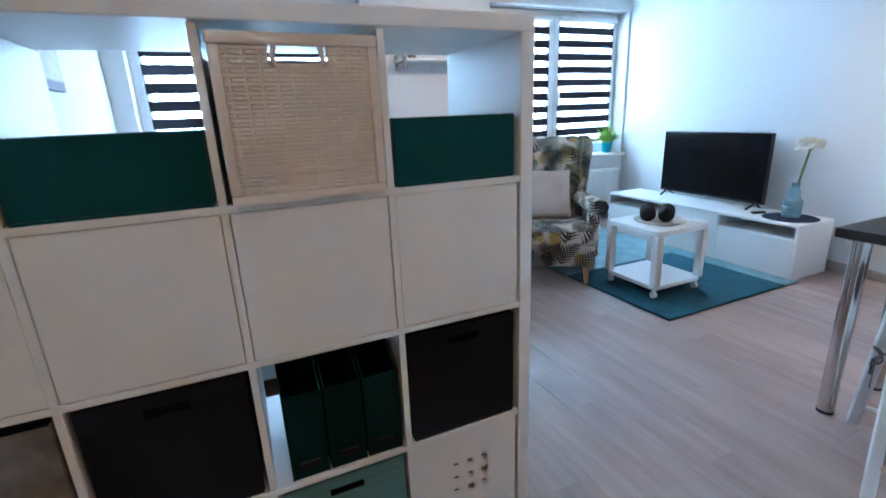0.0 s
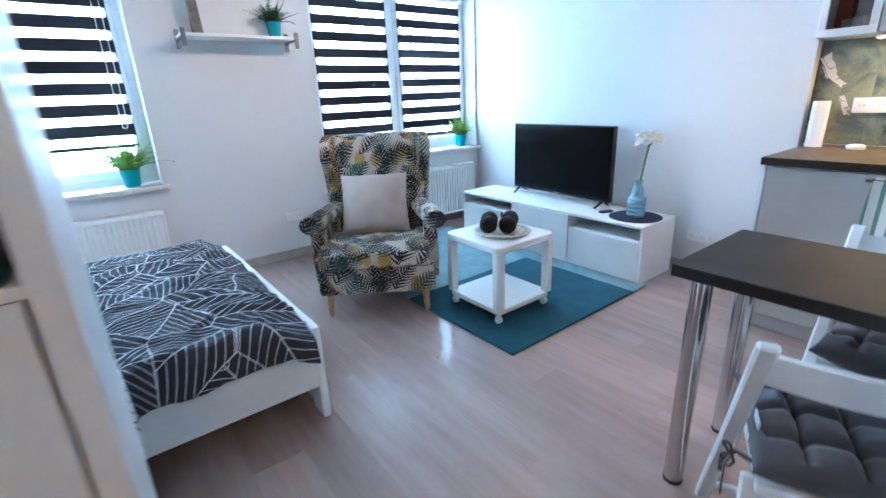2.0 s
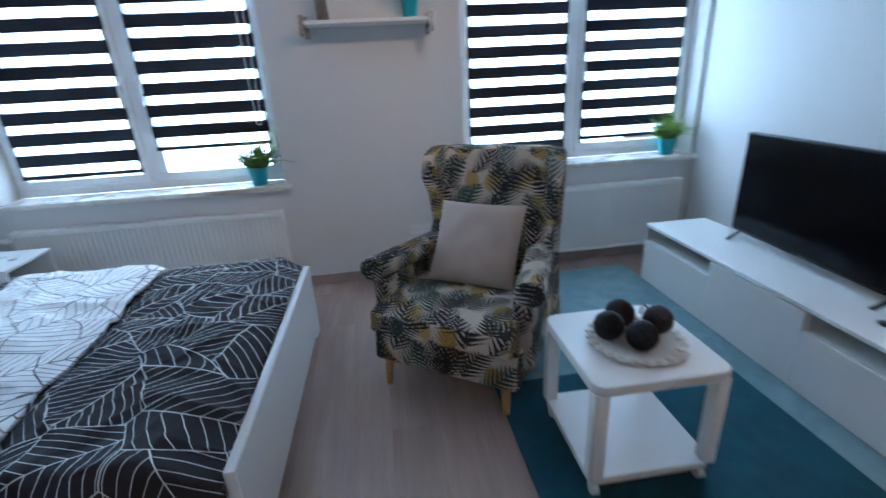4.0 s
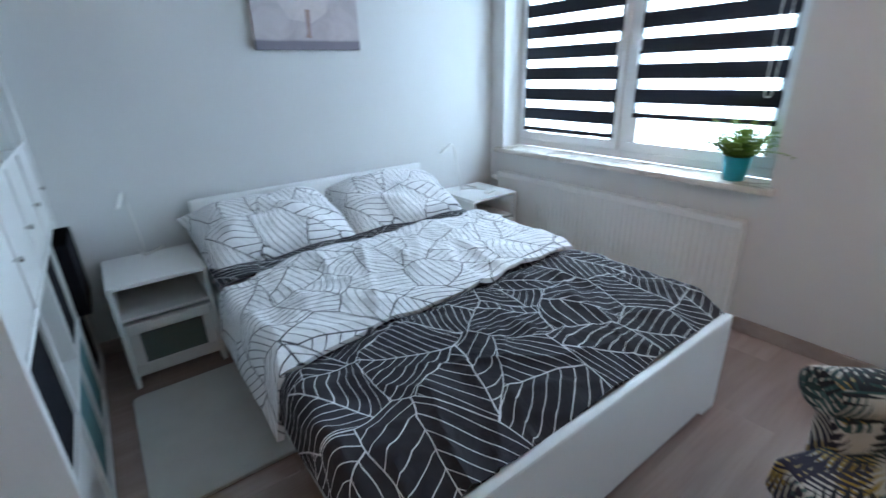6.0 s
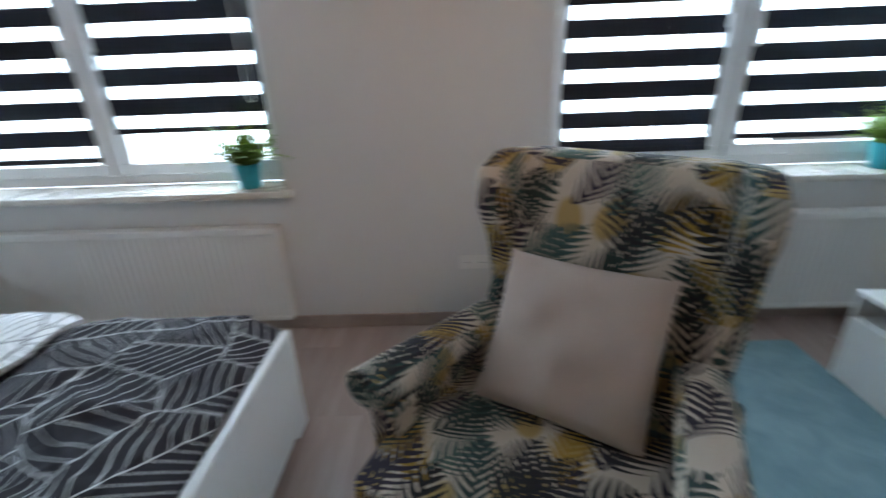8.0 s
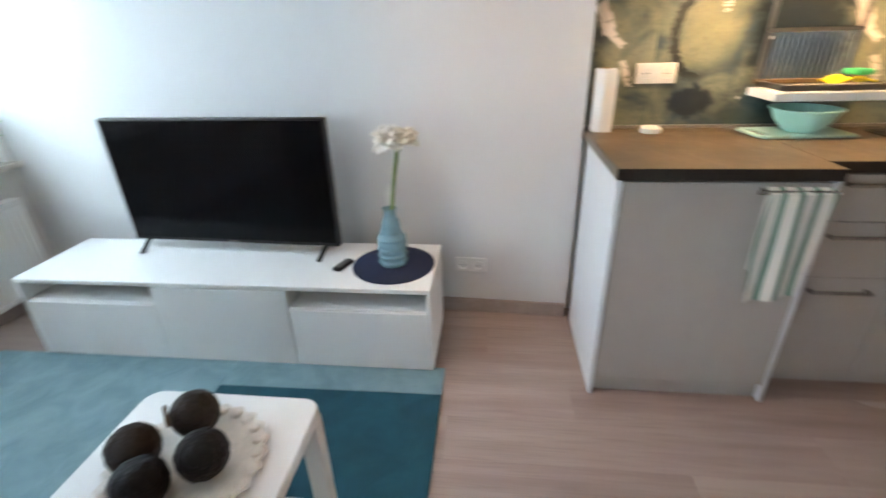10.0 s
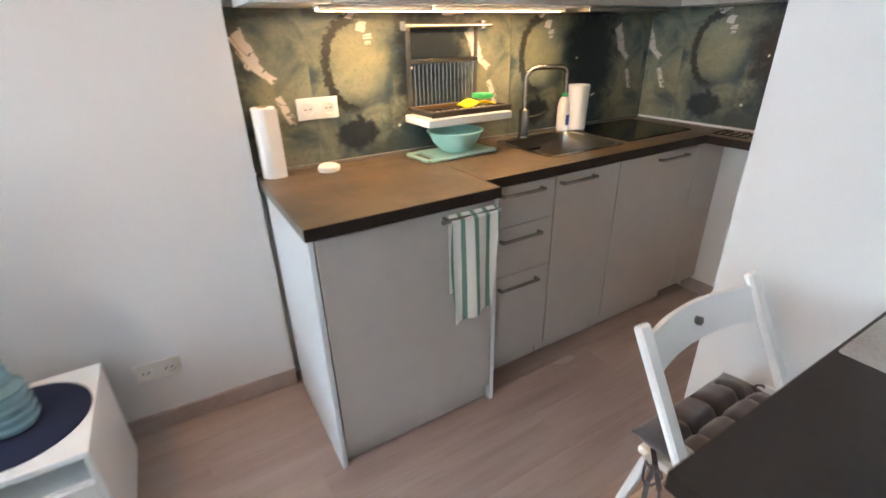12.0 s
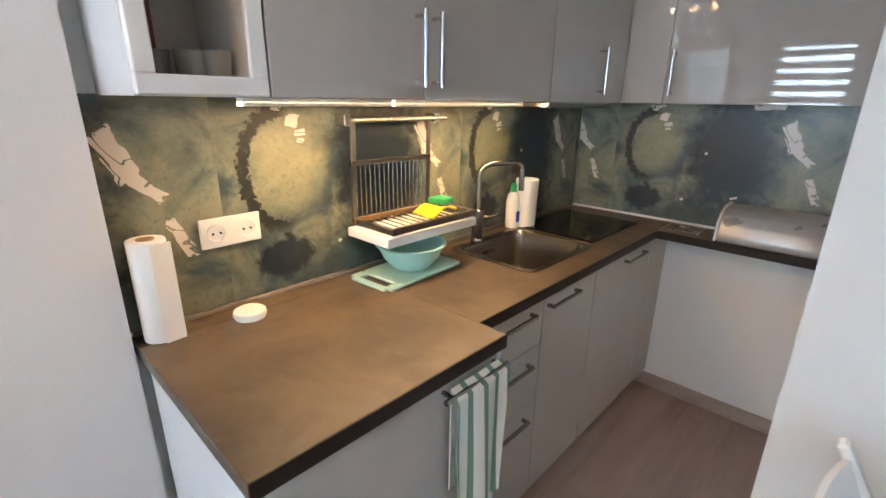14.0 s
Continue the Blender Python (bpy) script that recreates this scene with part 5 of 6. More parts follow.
for nm, cy, cz, wide, count, lab, material in (("bloom", -0.022, 0.505, 0.070, 54, "white ruffled petals", PETAL), ("bloom", -0.082, 0.503, 0.058, 34, "creamy ruffled petals", CREAM)):
    bm = bmesh.new()
    for k in range(count):
        a, el = k * 2.4, -0.2 + 1.75 * (k / count) ** 0.65 + random.uniform(-0.12, 0.12)
        d = Vector((math.cos(a) * math.cos(el), math.sin(a) * math.cos(el), math.sin(el) * 1.1)).normalized()
        ln, wd = wide * random.uniform(0.75, 1.05) * (1 - 0.08 * max(0.0, math.sin(el))), random.uniform(0.044, 0.060)
        curl, ph = random.uniform(0.012, 0.03), random.uniform(0, 6)
        m = sheet(7, 6, lambda u, v: ((u - 0.5) * wd * math.sin(0.35 + 2.2 * v), 0.010 * math.cos((u - 0.5) * 4) - curl * v * v + 0.006 * math.sin(u * 17 + ph) * v, v * ln + 0.004 * math.sin(u * 20 + ph) * v), 0.0008)
        q = d.to_track_quat("Z", "Y").to_matrix().to_4x4()
        bmesh.ops.transform(m, matrix=q, verts=m.verts[:])
        blend(bm, m)
    bmesh.ops.translate(bm, vec=(0.0, cy, cz + 0.010), verts=bm.verts[:])
    part(nm, bm, material, fl, lab)
rm = thing("remote_control", (3.767, 2.226, Ht), "small black remote control on the television unit", "remote control", 70)
part("body", box((-0.02, -0.052, 0), (0.02, 0.052, 0.016), 0.006, 2), BLACK, rm)
part("buttons", box((-0.012, -0.03, 0.0155), (0.012, 0.04, 0.018), 0.001), DARKMETAL, rm)


# ---- potted plants ----
def fern(loc, seed, size, label, material=LEAF, pot_r=0.062, pot_h=0.115):
    random.seed(seed)
    t = thing("potted_plant", loc, label, "plant", seed * 40)
    part("pot", lathe([(0.0, 0.0), (pot_r * 0.74, 0.0), (pot_r * 0.78, 0.004), (pot_r, pot_h), (pot_r * 1.03, pot_h + 0.003), (pot_r * 0.95, pot_h), (pot_r * 0.9, pot_h - 0.02), (0.0, pot_h - 0.02)], n=28), TURQ, t, "turquoise metal pot")
    part("soil", lathe([(0.0, pot_h - 0.015), (pot_r * 0.9, pot_h - 0.018)], n=16), SOIL, t)
    bm = bmesh.new()
    for k in range(80):
        a = random.uniform(0, 6.283)
        ln = size * random.uniform(0.55, 1.1)
        rise = random.uniform(0.65, 1.5)
        droop = random.uniform(0.3, 1.2)
        prev = None
        n = 9
        for i in range(n + 1):
            s = i / n
            r = 0.012 + ln * s * math.cos(rise) * (1 + 0.15 * s)
            z = pot_h - 0.015 + ln * (s * math.sin(rise) - droop * 0.42 * s * s)
            c = Vector((r * math.cos(a), r * math.sin(a), z))
            side = Vector((-math.sin(a), math.cos(a), 0.0))
            if prev is not None:
                w = 0.0014
                vs = [bm.verts.new(p) for p in (prev - side * w, prev + side * w, c + side * w, c - side * w)]
                bm.faces.new(vs)
                fwd = (c - prev).normalized()
                leaf = size * 0.13 * (1 - 0.7 * s) + 0.005
                for sg in (-1, 1):
                    tip = c + side * sg * leaf + fwd * leaf * 0.55 + Vector((0, 0, -leaf * 0.25 + random.uniform(-0.003, 0.003)))
                    mid = c + side * sg * leaf * 0.5 + fwd * leaf * 0.05 + Vector((0, 0, 0.002))
                    mid2 = c + side * sg * leaf * 0.42 + fwd * leaf * 0.55
                    bm.faces.new([bm.verts.new(p) for p in (c, mid, tip, mid2)])
            prev = c
    me = part("foliage", bm, material, t, "green fern fronds")
    return t


fern((1.03, 4.165, SILL - 0.001), 3, 0.31, "green fern in a turquoise pot on the window sill")
fern((4.0, 4.165, SILL - 0.001), 5, 0.27, "green fern in a turquoise pot on the window sill")

# ---- wall shelf between the windows ----
sh = thing("wall_shelf", (1.86, YW, 1.70), "white wall shelf on two grey brackets", "shelf")
part("board", box((-0.385, -0.205, 0.012), (0.385, -0.004, 0.032), 0.002), WHITE, sh)
for s in (-1, 1):
    x = s * 0.375
    bm = box((x - 0.014, -0.215, 0.0), (x + 0.014, -0.001, 0.012), 0.002)
    box((x - 0.014, -0.012, -0.05), (x + 0.014, -0.001, 0.075), 0.002, bm=bm)
    box((x - 0.014, -0.222, -0.05), (x + 0.014, -0.208, 0.06), 0.002, bm=bm)
    part("bracket", bm, STEEL, sh, "grey metal bracket")
fern((2.12, 4.02, 1.7325), 8, 0.20, "dark green plant in a turquoise pot on the shelf", LEAFDARK, 0.052, 0.10)
cr = thing("wooden_letter", (1.60, 4.03, 1.7325), "tall grey wooden upright leaning on the wall shelf", "ornament", 8)
part("board", prism([(-0.032, 0.0), (0.038, 0.0), (0.015, 0.34), (-0.045, 0.34)], "y", -0.012, 0.012, 0.003), GREYBOX, cr)

# ---- dining table and folding chairs ----
dt = thing("dining_table", (2.345, 0.54, 0), "dark brown table fixed to the wall on chrome legs", "table")
part("tabletop", box((-0.25, -0.398, 0.748), (0.25, 0.395, 0.786), 0.003, 2), TABLEDARK, dt)
for s in (-1, 1):
    lg = part("leg", tube([(s * 0.185, 0.33, 0.01), (s * 0.185, 0.33, 0.745)], 0.030, 24), CHROME, dt, "round chrome leg")
    part("flange", lathe([(0.0, 0.0), (0.045, 0.0), (0.045, -0.01), (0.0, -0.012)], (s * 0.185, 0.33, 0.748), 20), CHROME, lg)
    part("foot", lathe([(0.0, 0.0), (0.031, 0.0), (0.031, 0.012), (0.0, 0.014)], (s * 0.185, 0.33, 0.0), 20), BLACK, lg)
rn = thing("table_runner", (2.34, 0.28, 0.786), "grey lace runner on the dining table", "table runner")
outl = rounded(0.246, 0.13, 0.006, 2)
part("cloth", prism(outl, "z", 0.0005, 0.003), LACE, rn)


def folding_chair(x, y, rz, label):
    """Backrest towards local +x; the seat lies under it."""
    c = thing("folding_chair", (x, y, 0), label, "chair", rz, "folding chairs at the dining table")
    hwid = 0.215
    for s in (-1, 1):
        yy = s * hwid
        # long back post to front foot
        part("long_post", bar((0.20, yy, 0.80), (-0.235, yy, 0.012), 0.022, 0.040, 0.006, up=(0, 1, 0)), SATIN, c)
        yi = s * (hwid - 0.028)
        part("rear_leg", bar((0.135, yi, 0.445), (0.232, yi, 0.012), 0.020, 0.036, 0.005, up=(0, 1, 0)), SATIN, c)
        part("hinge_plate", box((0.02, yi - 0.012 * s - 0.004, 0.44), (0.07, yi - 0.012 * s + 0.004, 0.475), 0.002), CHROME, c)
        px = 0.046
        bm = box((px - 0.030, yi - 0.0125 * s - 0.002, 0.497), (px + 0.028, yi - 0.0125 * s + 0.002, 0.540), 0.0015)
        for dx, dz in ((-0.02, 0.508), (0.018, 0.53)):
            tube([(px + dx, yi - 0.0165 * s, dz), (px + dx, yi - 0.012 * s, dz)], 0.004, 8, bm)
        part("post_bracket", bm, GREYSIDE, c, "pale metal bracket")
    rail = []
    for i in range(13):
        v = -1 + 2 * i / 12
        rail.append((0.178 + 0.034 * (1 - v * v), v * (hwid - 0.012)))
    bm = bmesh.new()
    lo, hi, lo2, hi2 = [], [], [], []
    for px, py in rail:
        lo.append(bm.verts.new((px - 0.036, py, 0.692)))
        hi.append(bm.verts.new((px, py, 0.775)))
        lo2.append(bm.verts.new((px - 0.024, py, 0.687)))
        hi2.append(bm.verts.new((px + 0.012, py, 0.772)))
    for i in range(12):
        bm.faces.new((lo[i], lo[i + 1], hi[i + 1], hi[i]))
        bm.faces.new((lo2[i + 1], lo2[i], hi2[i], hi2[i + 1]))
        bm.faces.new((hi[i], hi[i + 1], hi2[i + 1], hi2[i]))
        bm.faces.new((lo[i + 1], lo[i], lo2[i], lo2[i + 1]))
    bk = part("backrest", bm, SATIN, c)
    part("grip_hole", tube([(0.214, 0, 0.731), (0.184, 0, 0.737)], 0.0110, 14), DARKMETAL, bk)
    part("seat_frame", box((-0.19, -hwid + 0.035, 0.425), (0.17, hwid - 0.035, 0.447), 0.005, 2), SATIN, c)
    # front dowel plain white, rear one tinted tan for reflected warm light
    for px, pz, material in ((-0.175, 0.12, SATIN), (0.206, 0.13, TANDOWEL)):
        part("stretcher", tube([(px, -hwid + 0.02, pz), (px, hwid - 0.02, pz)], 0.009, 10), material, c, "round dowel coloured tan for a warm reflection" if material is TANDOWEL else "white round dowel")
    # quilted pad tied on with ribbons
    bm = pillow(0.39, 0.39, 0.115, 52, 3.0, 0.006, x)
    for v in bm.verts:
        a = min(1.0, 1.25 * abs(math.sin(math.pi * 4 * (v.co.x / 0.39 + 0.5))))
        b = min(1.0, 1.25 * abs(math.sin(math.pi * 4 * (v.co.y / 0.39 + 0.5))))
        rim = max(abs(v.co.x), abs(v.co.y)) / 0.195
        v.co.z *= 0.40 + 0.60 * (1 - (1 - a) ** 2 * 0.75 - (1 - b) ** 2 * 0.75 if rim < 0.86 else 1.0)
    pad = finish(bm, "seat_pad", GREYPAD)
    pad.matrix_world = pose(x, y, 0, 0, 0, rz) @ pose(-0.01, 0, 0.49)
    tagged(pad, "quilted grey seat pad tied to the folding chair", "seat pad", "pads on the folding chairs")
    random.seed(int(x * 100))
    for s in (-1, 1):
        yy = s * (hwid - 0.01)
        for k in range(2):
            pts = [(0.13, yy * 0.9, 0.475), (0.10, yy * 1.05, 0.47), (0.07 + 0.03 * k, yy * 1.13, 0.43), (0.06 + 0.04 * k, yy * 1.12, 0.37 - 0.03 * k)]
            tie = bar(pts[0], pts[1], 0.012, 0.003, 0)
            bar(pts[1], pts[2], 0.012, 0.003, 0, tie)
            bar(pts[2], pts[3], 0.012, 0.003, 0, tie)
            if k == 0:
                tube([(0.10 + 0.022 * math.sin(q), yy * 1.12 + 0.012 * s * math.cos(2 * q), 0.455 + 0.03 * math.cos(q)) for q in [i * 0.5236 for i in range(13)]], 0.0035, 6, tie)
            o = finish(tie, "ribbon", GREYPAD)
            o.parent = pad
            o.matrix_parent_inverse = Matrix.Identity(4)
            o.matrix_basis = pose(0.01, 0, -0.49)


folding_chair(2.645, 0.455, 0, "white wooden folding chair with a grey pad")
folding_chair(2.038, 0.478, 206, "white wooden folding chair with a grey pad")

# ---- kitchen: lower units ----
CT, CB = 0.92, 0.882
FX, DX = 3.512, 3.598
fr = thing("appliance_cabinet", (FX, 0.565, 0), "grey gloss built-in appliance front with end panel", "cabinet")
part("end_panel", box((0.0, 0.615, 0.0), (XR - FX - 0.028, 0.633, CB - 0.001), 0.002), GREYSIDE, fr, "light grey end panel")
part("inner_panel", box((0.0, -0.018, 0.0), (0.60, 0.0, CB - 0.001), 0.002), GREYSIDE, fr)
d = part("door", box((-0.001, 0.003, 0.085), (0.019, 0.611, CB - 0.008), 0.003, 2), GREYGLOSS, fr, "grey high-gloss door")
part("kickboard", box((0.03, 0.0, 0.0), (0.046, 0.615, 0.08), 0.001), GREYGLOSS, fr)
part("carcass", box((0.021, 0.0, 0.09), (0.60, 0.615, CB - 0.002), 0.001), GREYSIDE, fr)
bm = tube([(-0.001, 0.02, 0.852), (-0.034, 0.02, 0.852)], 0.006, 10)
tube([(-0.001, 0.20, 0.852), (-0.034, 0.20, 0.852)], 0.006, 10, bm)
tube([(-0.034, 0.0, 0.852), (-0.034, 0.225, 0.852)], 0.007, 12, bm)
part("handle", bm, STEEL, d, "brushed steel bar handle")


def grip(x, y0, y1, z, parent):
    bm = box((x - 0.030, y0, z - 0.006), (x - 0.020, y1, z + 0.006), 0.002)
    box((x - 0.021, y0, z - 0.006), (x, y0 + 0.012, z + 0.006), 0.002, bm=bm)
    box((x - 0.021, y1 - 0.012, z - 0.006), (x, y1, z + 0.006), 0.002, bm=bm)
    part("handle", bm, STEEL, parent, "brushed steel bar handle")


def base_unit(y0, y1, fronts, label, name="base_cabinet"):
    c = thing(name, (DX, y0, 0), label, "cabinet", group="kitchen base cabinets")
    w = y1 - y0
    part("carcass", box((0.021, 0.001, 0.09), (XK - DX - 0.01, w - 0.001, CB - (0.205 if y0 < 0.0 else 0.002)), 0.001), GREYSIDE, c)
    part("kickboard", box((0.055, 0.0, 0.0), (0.071, w, 0.088), 0.001), GREYGLOSS, c)
    for z0, z1, h0, h1, hz in fronts:
        f = part("drawer_front" if len(fronts) > 1 else "door", box((0, 0.0015, z0), (0.019, w - 0.0015, z1), 0.002, 2), GREYGLOSS, c, "grey high-gloss front")
        grip(0.0, h0, h1, hz, f)
    return c


base_unit(0.205, 0.545, ((0.715, 0.874, 0.07, 0.27, 0.845), (0.505, 0.712, 0.07, 0.27, 0.665), (0.095, 0.502, 0.07, 0.27, 0.455)), "grey gloss drawer unit with three drawers")
base_unit(-0.165, 0.202, ((0.095, 0.874, 0.16, 0.35, 0.845),), "grey gloss base cabinet under the sink", "sink_cabinet")
base_unit(-0.72, -0.168, ((0.095, 0.874, 0.10, 0.30, 0.845),), "grey gloss base cabinet under the hob")
part("filler", box((0.0, -0.225, 0.095), (0.019, 0.0, 0.874), 0.002), GREYGLOSS, tagged(thing("corner_panel", (DX, -0.722, 0), "grey gloss corner panel beside the end wall", "cabinet")))

# worktop with a sink cut-out
SX0, SX1, SY0, SY1 = 3.690, 4.055, -0.285, 0.145
wt = thing("worktop", (FX - 0.012, 1.20, CB), "dark brown stone-look laminate worktop with a step", "worktop")


def put(name, bm, material, parent, label=""):
    bmesh.ops.transform(bm, matrix=parent.matrix_world.inverted(), verts=bm.verts[:])
    return part(name, bm, material, parent, label)


xf = DX - 0.012
bm = box((FX - 0.014, 0.55, CB), (XR - 0.002, 1.205, CT), 0.002)
put("wide_board", bm, WORKTOP, wt)
for lo, hi in (((XR - 0.002, 0.55), (XK - 0.001, 1.205)), ((xf, SY1), (XK - 0.001, 0.55)), ((xf, SY0), (SX0, SY1)), ((SX1, SY0), (XK - 0.001, SY1)), ((xf, YK + 0.001), (XK - 0.001, SY0))):
    put("main_board", box((*lo, CB), (*hi, CT), 0.0), WORKTOP, wt)
bm = box((XP + 0.002, YK + 0.001, CB), (xf - 0.001, -0.735, CT), 0.002)
put("short_board", bm, WORKTOP, wt)
# near-black strips paint the weaker light on the worktop's front edges
for lo, hi in (((FX - 0.016, 0.5485), (FX - 0.0142, 1.204)), ((FX - 0.0142, 0.5475), (xf - 0.002, 0.5497)), ((xf - 0.002, -0.7335), (xf - 0.0002, 0.5475)), ((XP + 0.002, -0.7348), (xf - 0.002, -0.733))):
    put("edge_shade", box((*lo, CB + 0.0005), (*hi, CT - 0.0005), 0.0004), TABLEDARK, wt, "near-black strip painting the shade on the worktop edge")
bm = box((XK - 0.012, -0.93, CT), (XK - 0.0005, 1.2, CT + 0.012), 0.002)
put("upstand", bm, surface("aluminium_strip", (0.22, 0.20, 0.18), 0.6, 0.4), wt, "thin metal edge strip")

sk = thing("sink", ((SX0 + SX1) / 2, (SY0 + SY1) / 2, CT), "square stainless steel inset sink", "sink")
bm = bmesh.new()
rim = 0.022
a, b = (SX1 - SX0) / 2 + 0.012, (SY1 - SY0) / 2 + 0.012
prof = [(a, b, 0.001), (a, b, 0.004), (a - rim, b - rim, 0.003), (a - rim - 0.006, b - rim - 0.006, -0.01), (a - rim - 0.02, b - rim - 0.02, -0.15), (a - rim - 0.045, b - rim - 0.045, -0.165), (0.03, 0.03, -0.168)]
rings = [[bm.verts.new((p[0], p[1], z)) for p in rounded(w, h, min(0.04, w * 0.6), 4)] for w, h, z in prof]
for p, q in zip(rings, rings[1:]):
    n = len(p)
    for i in range(n):
        bm.faces.new((p[i], p[(i + 1) % n], q[(i + 1) % n], q[i]))
bm.faces.new(rings[-1])
bowl_ob = part("basin", bm, SINKSTEEL, sk)
part("drain", lathe([(0.0, 0.003), (0.032, 0.003), (0.036, 0.0)], (0, 0, -0.167), 20), CHROME, sk)
part("overflow", box((a - rim - 0.022, -0.03, -0.06), (a - rim - 0.012, 0.03, -0.045), 0.002), BLACK, sk)

tp = thing("kitchen_tap", (4.065, -0.02, CT), "tall brushed steel arched kitchen tap", "tap", 0)
part("base", lathe([(0.0, 0.0), (0.027, 0.0), (0.027, 0.006), (0.024, 0.01), (0.024, 0.13), (0.020, 0.134), (0.0, 0.134)], n=24), STEEL, tp)
neck = [(0, 0, 0.13), (0, 0, 0.25)] + [(-0.025 + 0.025 * math.cos(radians(t)), -0.045 + 0.045 * math.cos(radians(t)), 0.265 + 0.05 * math.sin(radians(t))) for t in range(0, 91, 15)]
neck += [(-0.045, -0.08, 0.315), (-0.06, -0.11, 0.314)] + [(-0.062 - 0.012 * math.sin(radians(t)), -0.115 - 0.025 * math.sin(radians(t)), 0.286 + 0.028 * math.cos(radians(t))) for t in range(15, 91, 25)] + [(-0.075, -0.142, 0.20)]
part("neck", tube([(x * 1.2, y * 1.2, z) for x, y, z in neck], 0.0115, 14), STEEL, tp)
part("lever", tube([(-0.022, -0.012, 0.10), (-0.06, -0.03, 0.108), (-0.095, -0.045, 0.13)], 0.006, 10), STEEL, tp)

hob = finish(box((3.70, -0.80, 0), (4.08, -0.33, 0.006), 0.002), "hob", GLASSBLACK)
hob.location = (0, 0, CT)
tagged(hob, "black glass two-ring hob set in the worktop", "hob")

# ---- splashback ----
sp = thing("splashback", (XK, 1.213, CT), "watercolour-print splashback in olive, slate and white", "splashback")
sp["kind"] = "structure"
z0, z1 = 0.014, 1.475 - CT


def print_panel(m, x0, x1):
    bm = box((x0, -0.006, z0), (x1, 0.0, z1), 0.0008)
    o = part("panel", bm, PRINT, sp)
    o.matrix_parent_inverse = sp.matrix_world.inverted()
    o.matrix_basis = m


along = Matrix.Translation((XK, 0, CT)) @ Matrix.Rotation(radians(-90), 4, "Z")
print_panel(Matrix.Translation((0, 0.956, 0)) @ along, -0.256, 0.9285)
print_panel(Matrix.Translation((0, 0.026, 0)) @ along, 0.0, 0.968)
print_panel(pose(3.915, YK + 0.006, CT, 0, 0, 180), -0.205, 0.93)

# ---- kitchen: wall units ----
UX, UZ0, UZ1, UY = 3.83, 1.472, 2.30, -0.735


def upright_handle(x, y, z, parent, along_x=False):
    dx, dy = (0.0, 0.034) if along_x else (-0.034, 0.0)
    bm = tube([(x + dx, y + dy, z), (x + dx, y + dy, z + 0.180)], 0.0065, 12)
    for zz in (z + 0.014, z + 0.166):
        tube([(x, y, zz), (x + dx, y + dy, zz)], 0.005, 8, bm)
    put("handle", bm, CHROME, parent, "chrome bar handle")


def wall_unit(name, y0, y1, label):
    u = thing(name, (UX, y0, UZ0), label, "cabinet", group="kitchen wall cabinets")
    return u, y1 - y0


u, w = wall_unit("glass_wall_cabinet", 0.940, 1.172, "white wall cabinet with a framed glass door")
dp = XK - UX - 0.002
part("outer_side", box((0.02, w - 0.016, 0), (dp, w, UZ1 - UZ0), 0.001), GREYSIDE, u, "pale outer side panel")
part("inner_side", box((0.02, 0, 0), (dp, 0.016, UZ1 - UZ0), 0.001), WHITE, u)
part("bottom", box((0.02, 0.016, 0), (dp, w - 0.016, 0.016), 0.001), WHITE, u)
part("top", box((0.02, 0.016, UZ1 - UZ0 - 0.016), (dp, w - 0.016, UZ1 - UZ0), 0.001), WHITE, u)
part("back", box((dp - 0.008, 0.016, 0.016), (dp, w - 0.016, UZ1 - UZ0 - 0.016), 0), WHITE, u)
bm = box((0, 0.001, 0.002), (0.019, w - 0.001, 0.036), 0.002)
box((0, 0.001, UZ1 - UZ0 - 0.036), (0.019, w - 0.001, UZ1 - UZ0), 0.002, bm=bm)
box((0, 0.001, 0.036), (0.019, 0.034, UZ1 - UZ0 - 0.036), 0.002, bm=bm)
box((0, w - 0.034, 0.036), (0.019, w - 0.001, UZ1 - UZ0 - 0.036), 0.002, bm=bm)
df = part("door_frame", bm, WHITE, u)
gp = part("glass_pane", box((0.008, 0.032, 0.034), (0.012, w - 0.032, UZ1 - UZ0 - 0.034), 0), CABGLASS, df)
gp.visible_shadow = False
part("glass_shelf", box((0.03, 0.017, 0.36), (dp - 0.01, w - 0.017, 0.372), 0), WHITE, u)
random.seed(9)
for k, (dx, dy) in enumerate(((0.12, 0.10), (0.17, 0.16), (0.10, 0.05))):
    g = thing("drinking_glass", (UX + dx, 0.955 + dy * 0.85, UZ0 + 0.016), "small clear drinking glass in the wall cabinet", "glass", group="glasses in the wall cabinet")
    part("tumbler", lathe([(0.0, 0.003), (0.025, 0.003), (0.03, 0.07), (0.028, 0.07), (0.023, 0.008), (0.0, 0.008)], n=18), GLASSWARE, g)
bx = thing("food_box", (UX + 0.20, 1.115, UZ0 + 0.016), "tall dark red box inside the wall cabinet", "box")
part("carton", box((-0.04, -0.03, 0), (0.04, 0.03, 0.19), 0.002), surface("red_carton", (0.20, 0.04, 0.02), 0.6), bx)

for y0, y1, hy in ((0.512, 0.938, 0.541), (-0.116, 0.510, 0.482), (UY, -0.118, -0.475)):
    u, w = wall_unit("wall_cabinet", y0, y1, "grey gloss wall cabinet with a chrome handle")
    part("carcass", box((0.021, 0, 0), (dp, w, UZ1 - UZ0), 0.001), GREYSIDE, u)
    dr = part("door", box((0, 0.0015, 0.0), (0.019, w - 0.0015, UZ1 - UZ0), 0.002, 2), GREYGLOSS, u, "grey high-gloss door")
    bpy.context.view_layer.update()
    upright_handle(UX, hy, UZ0 + 0.03, u)
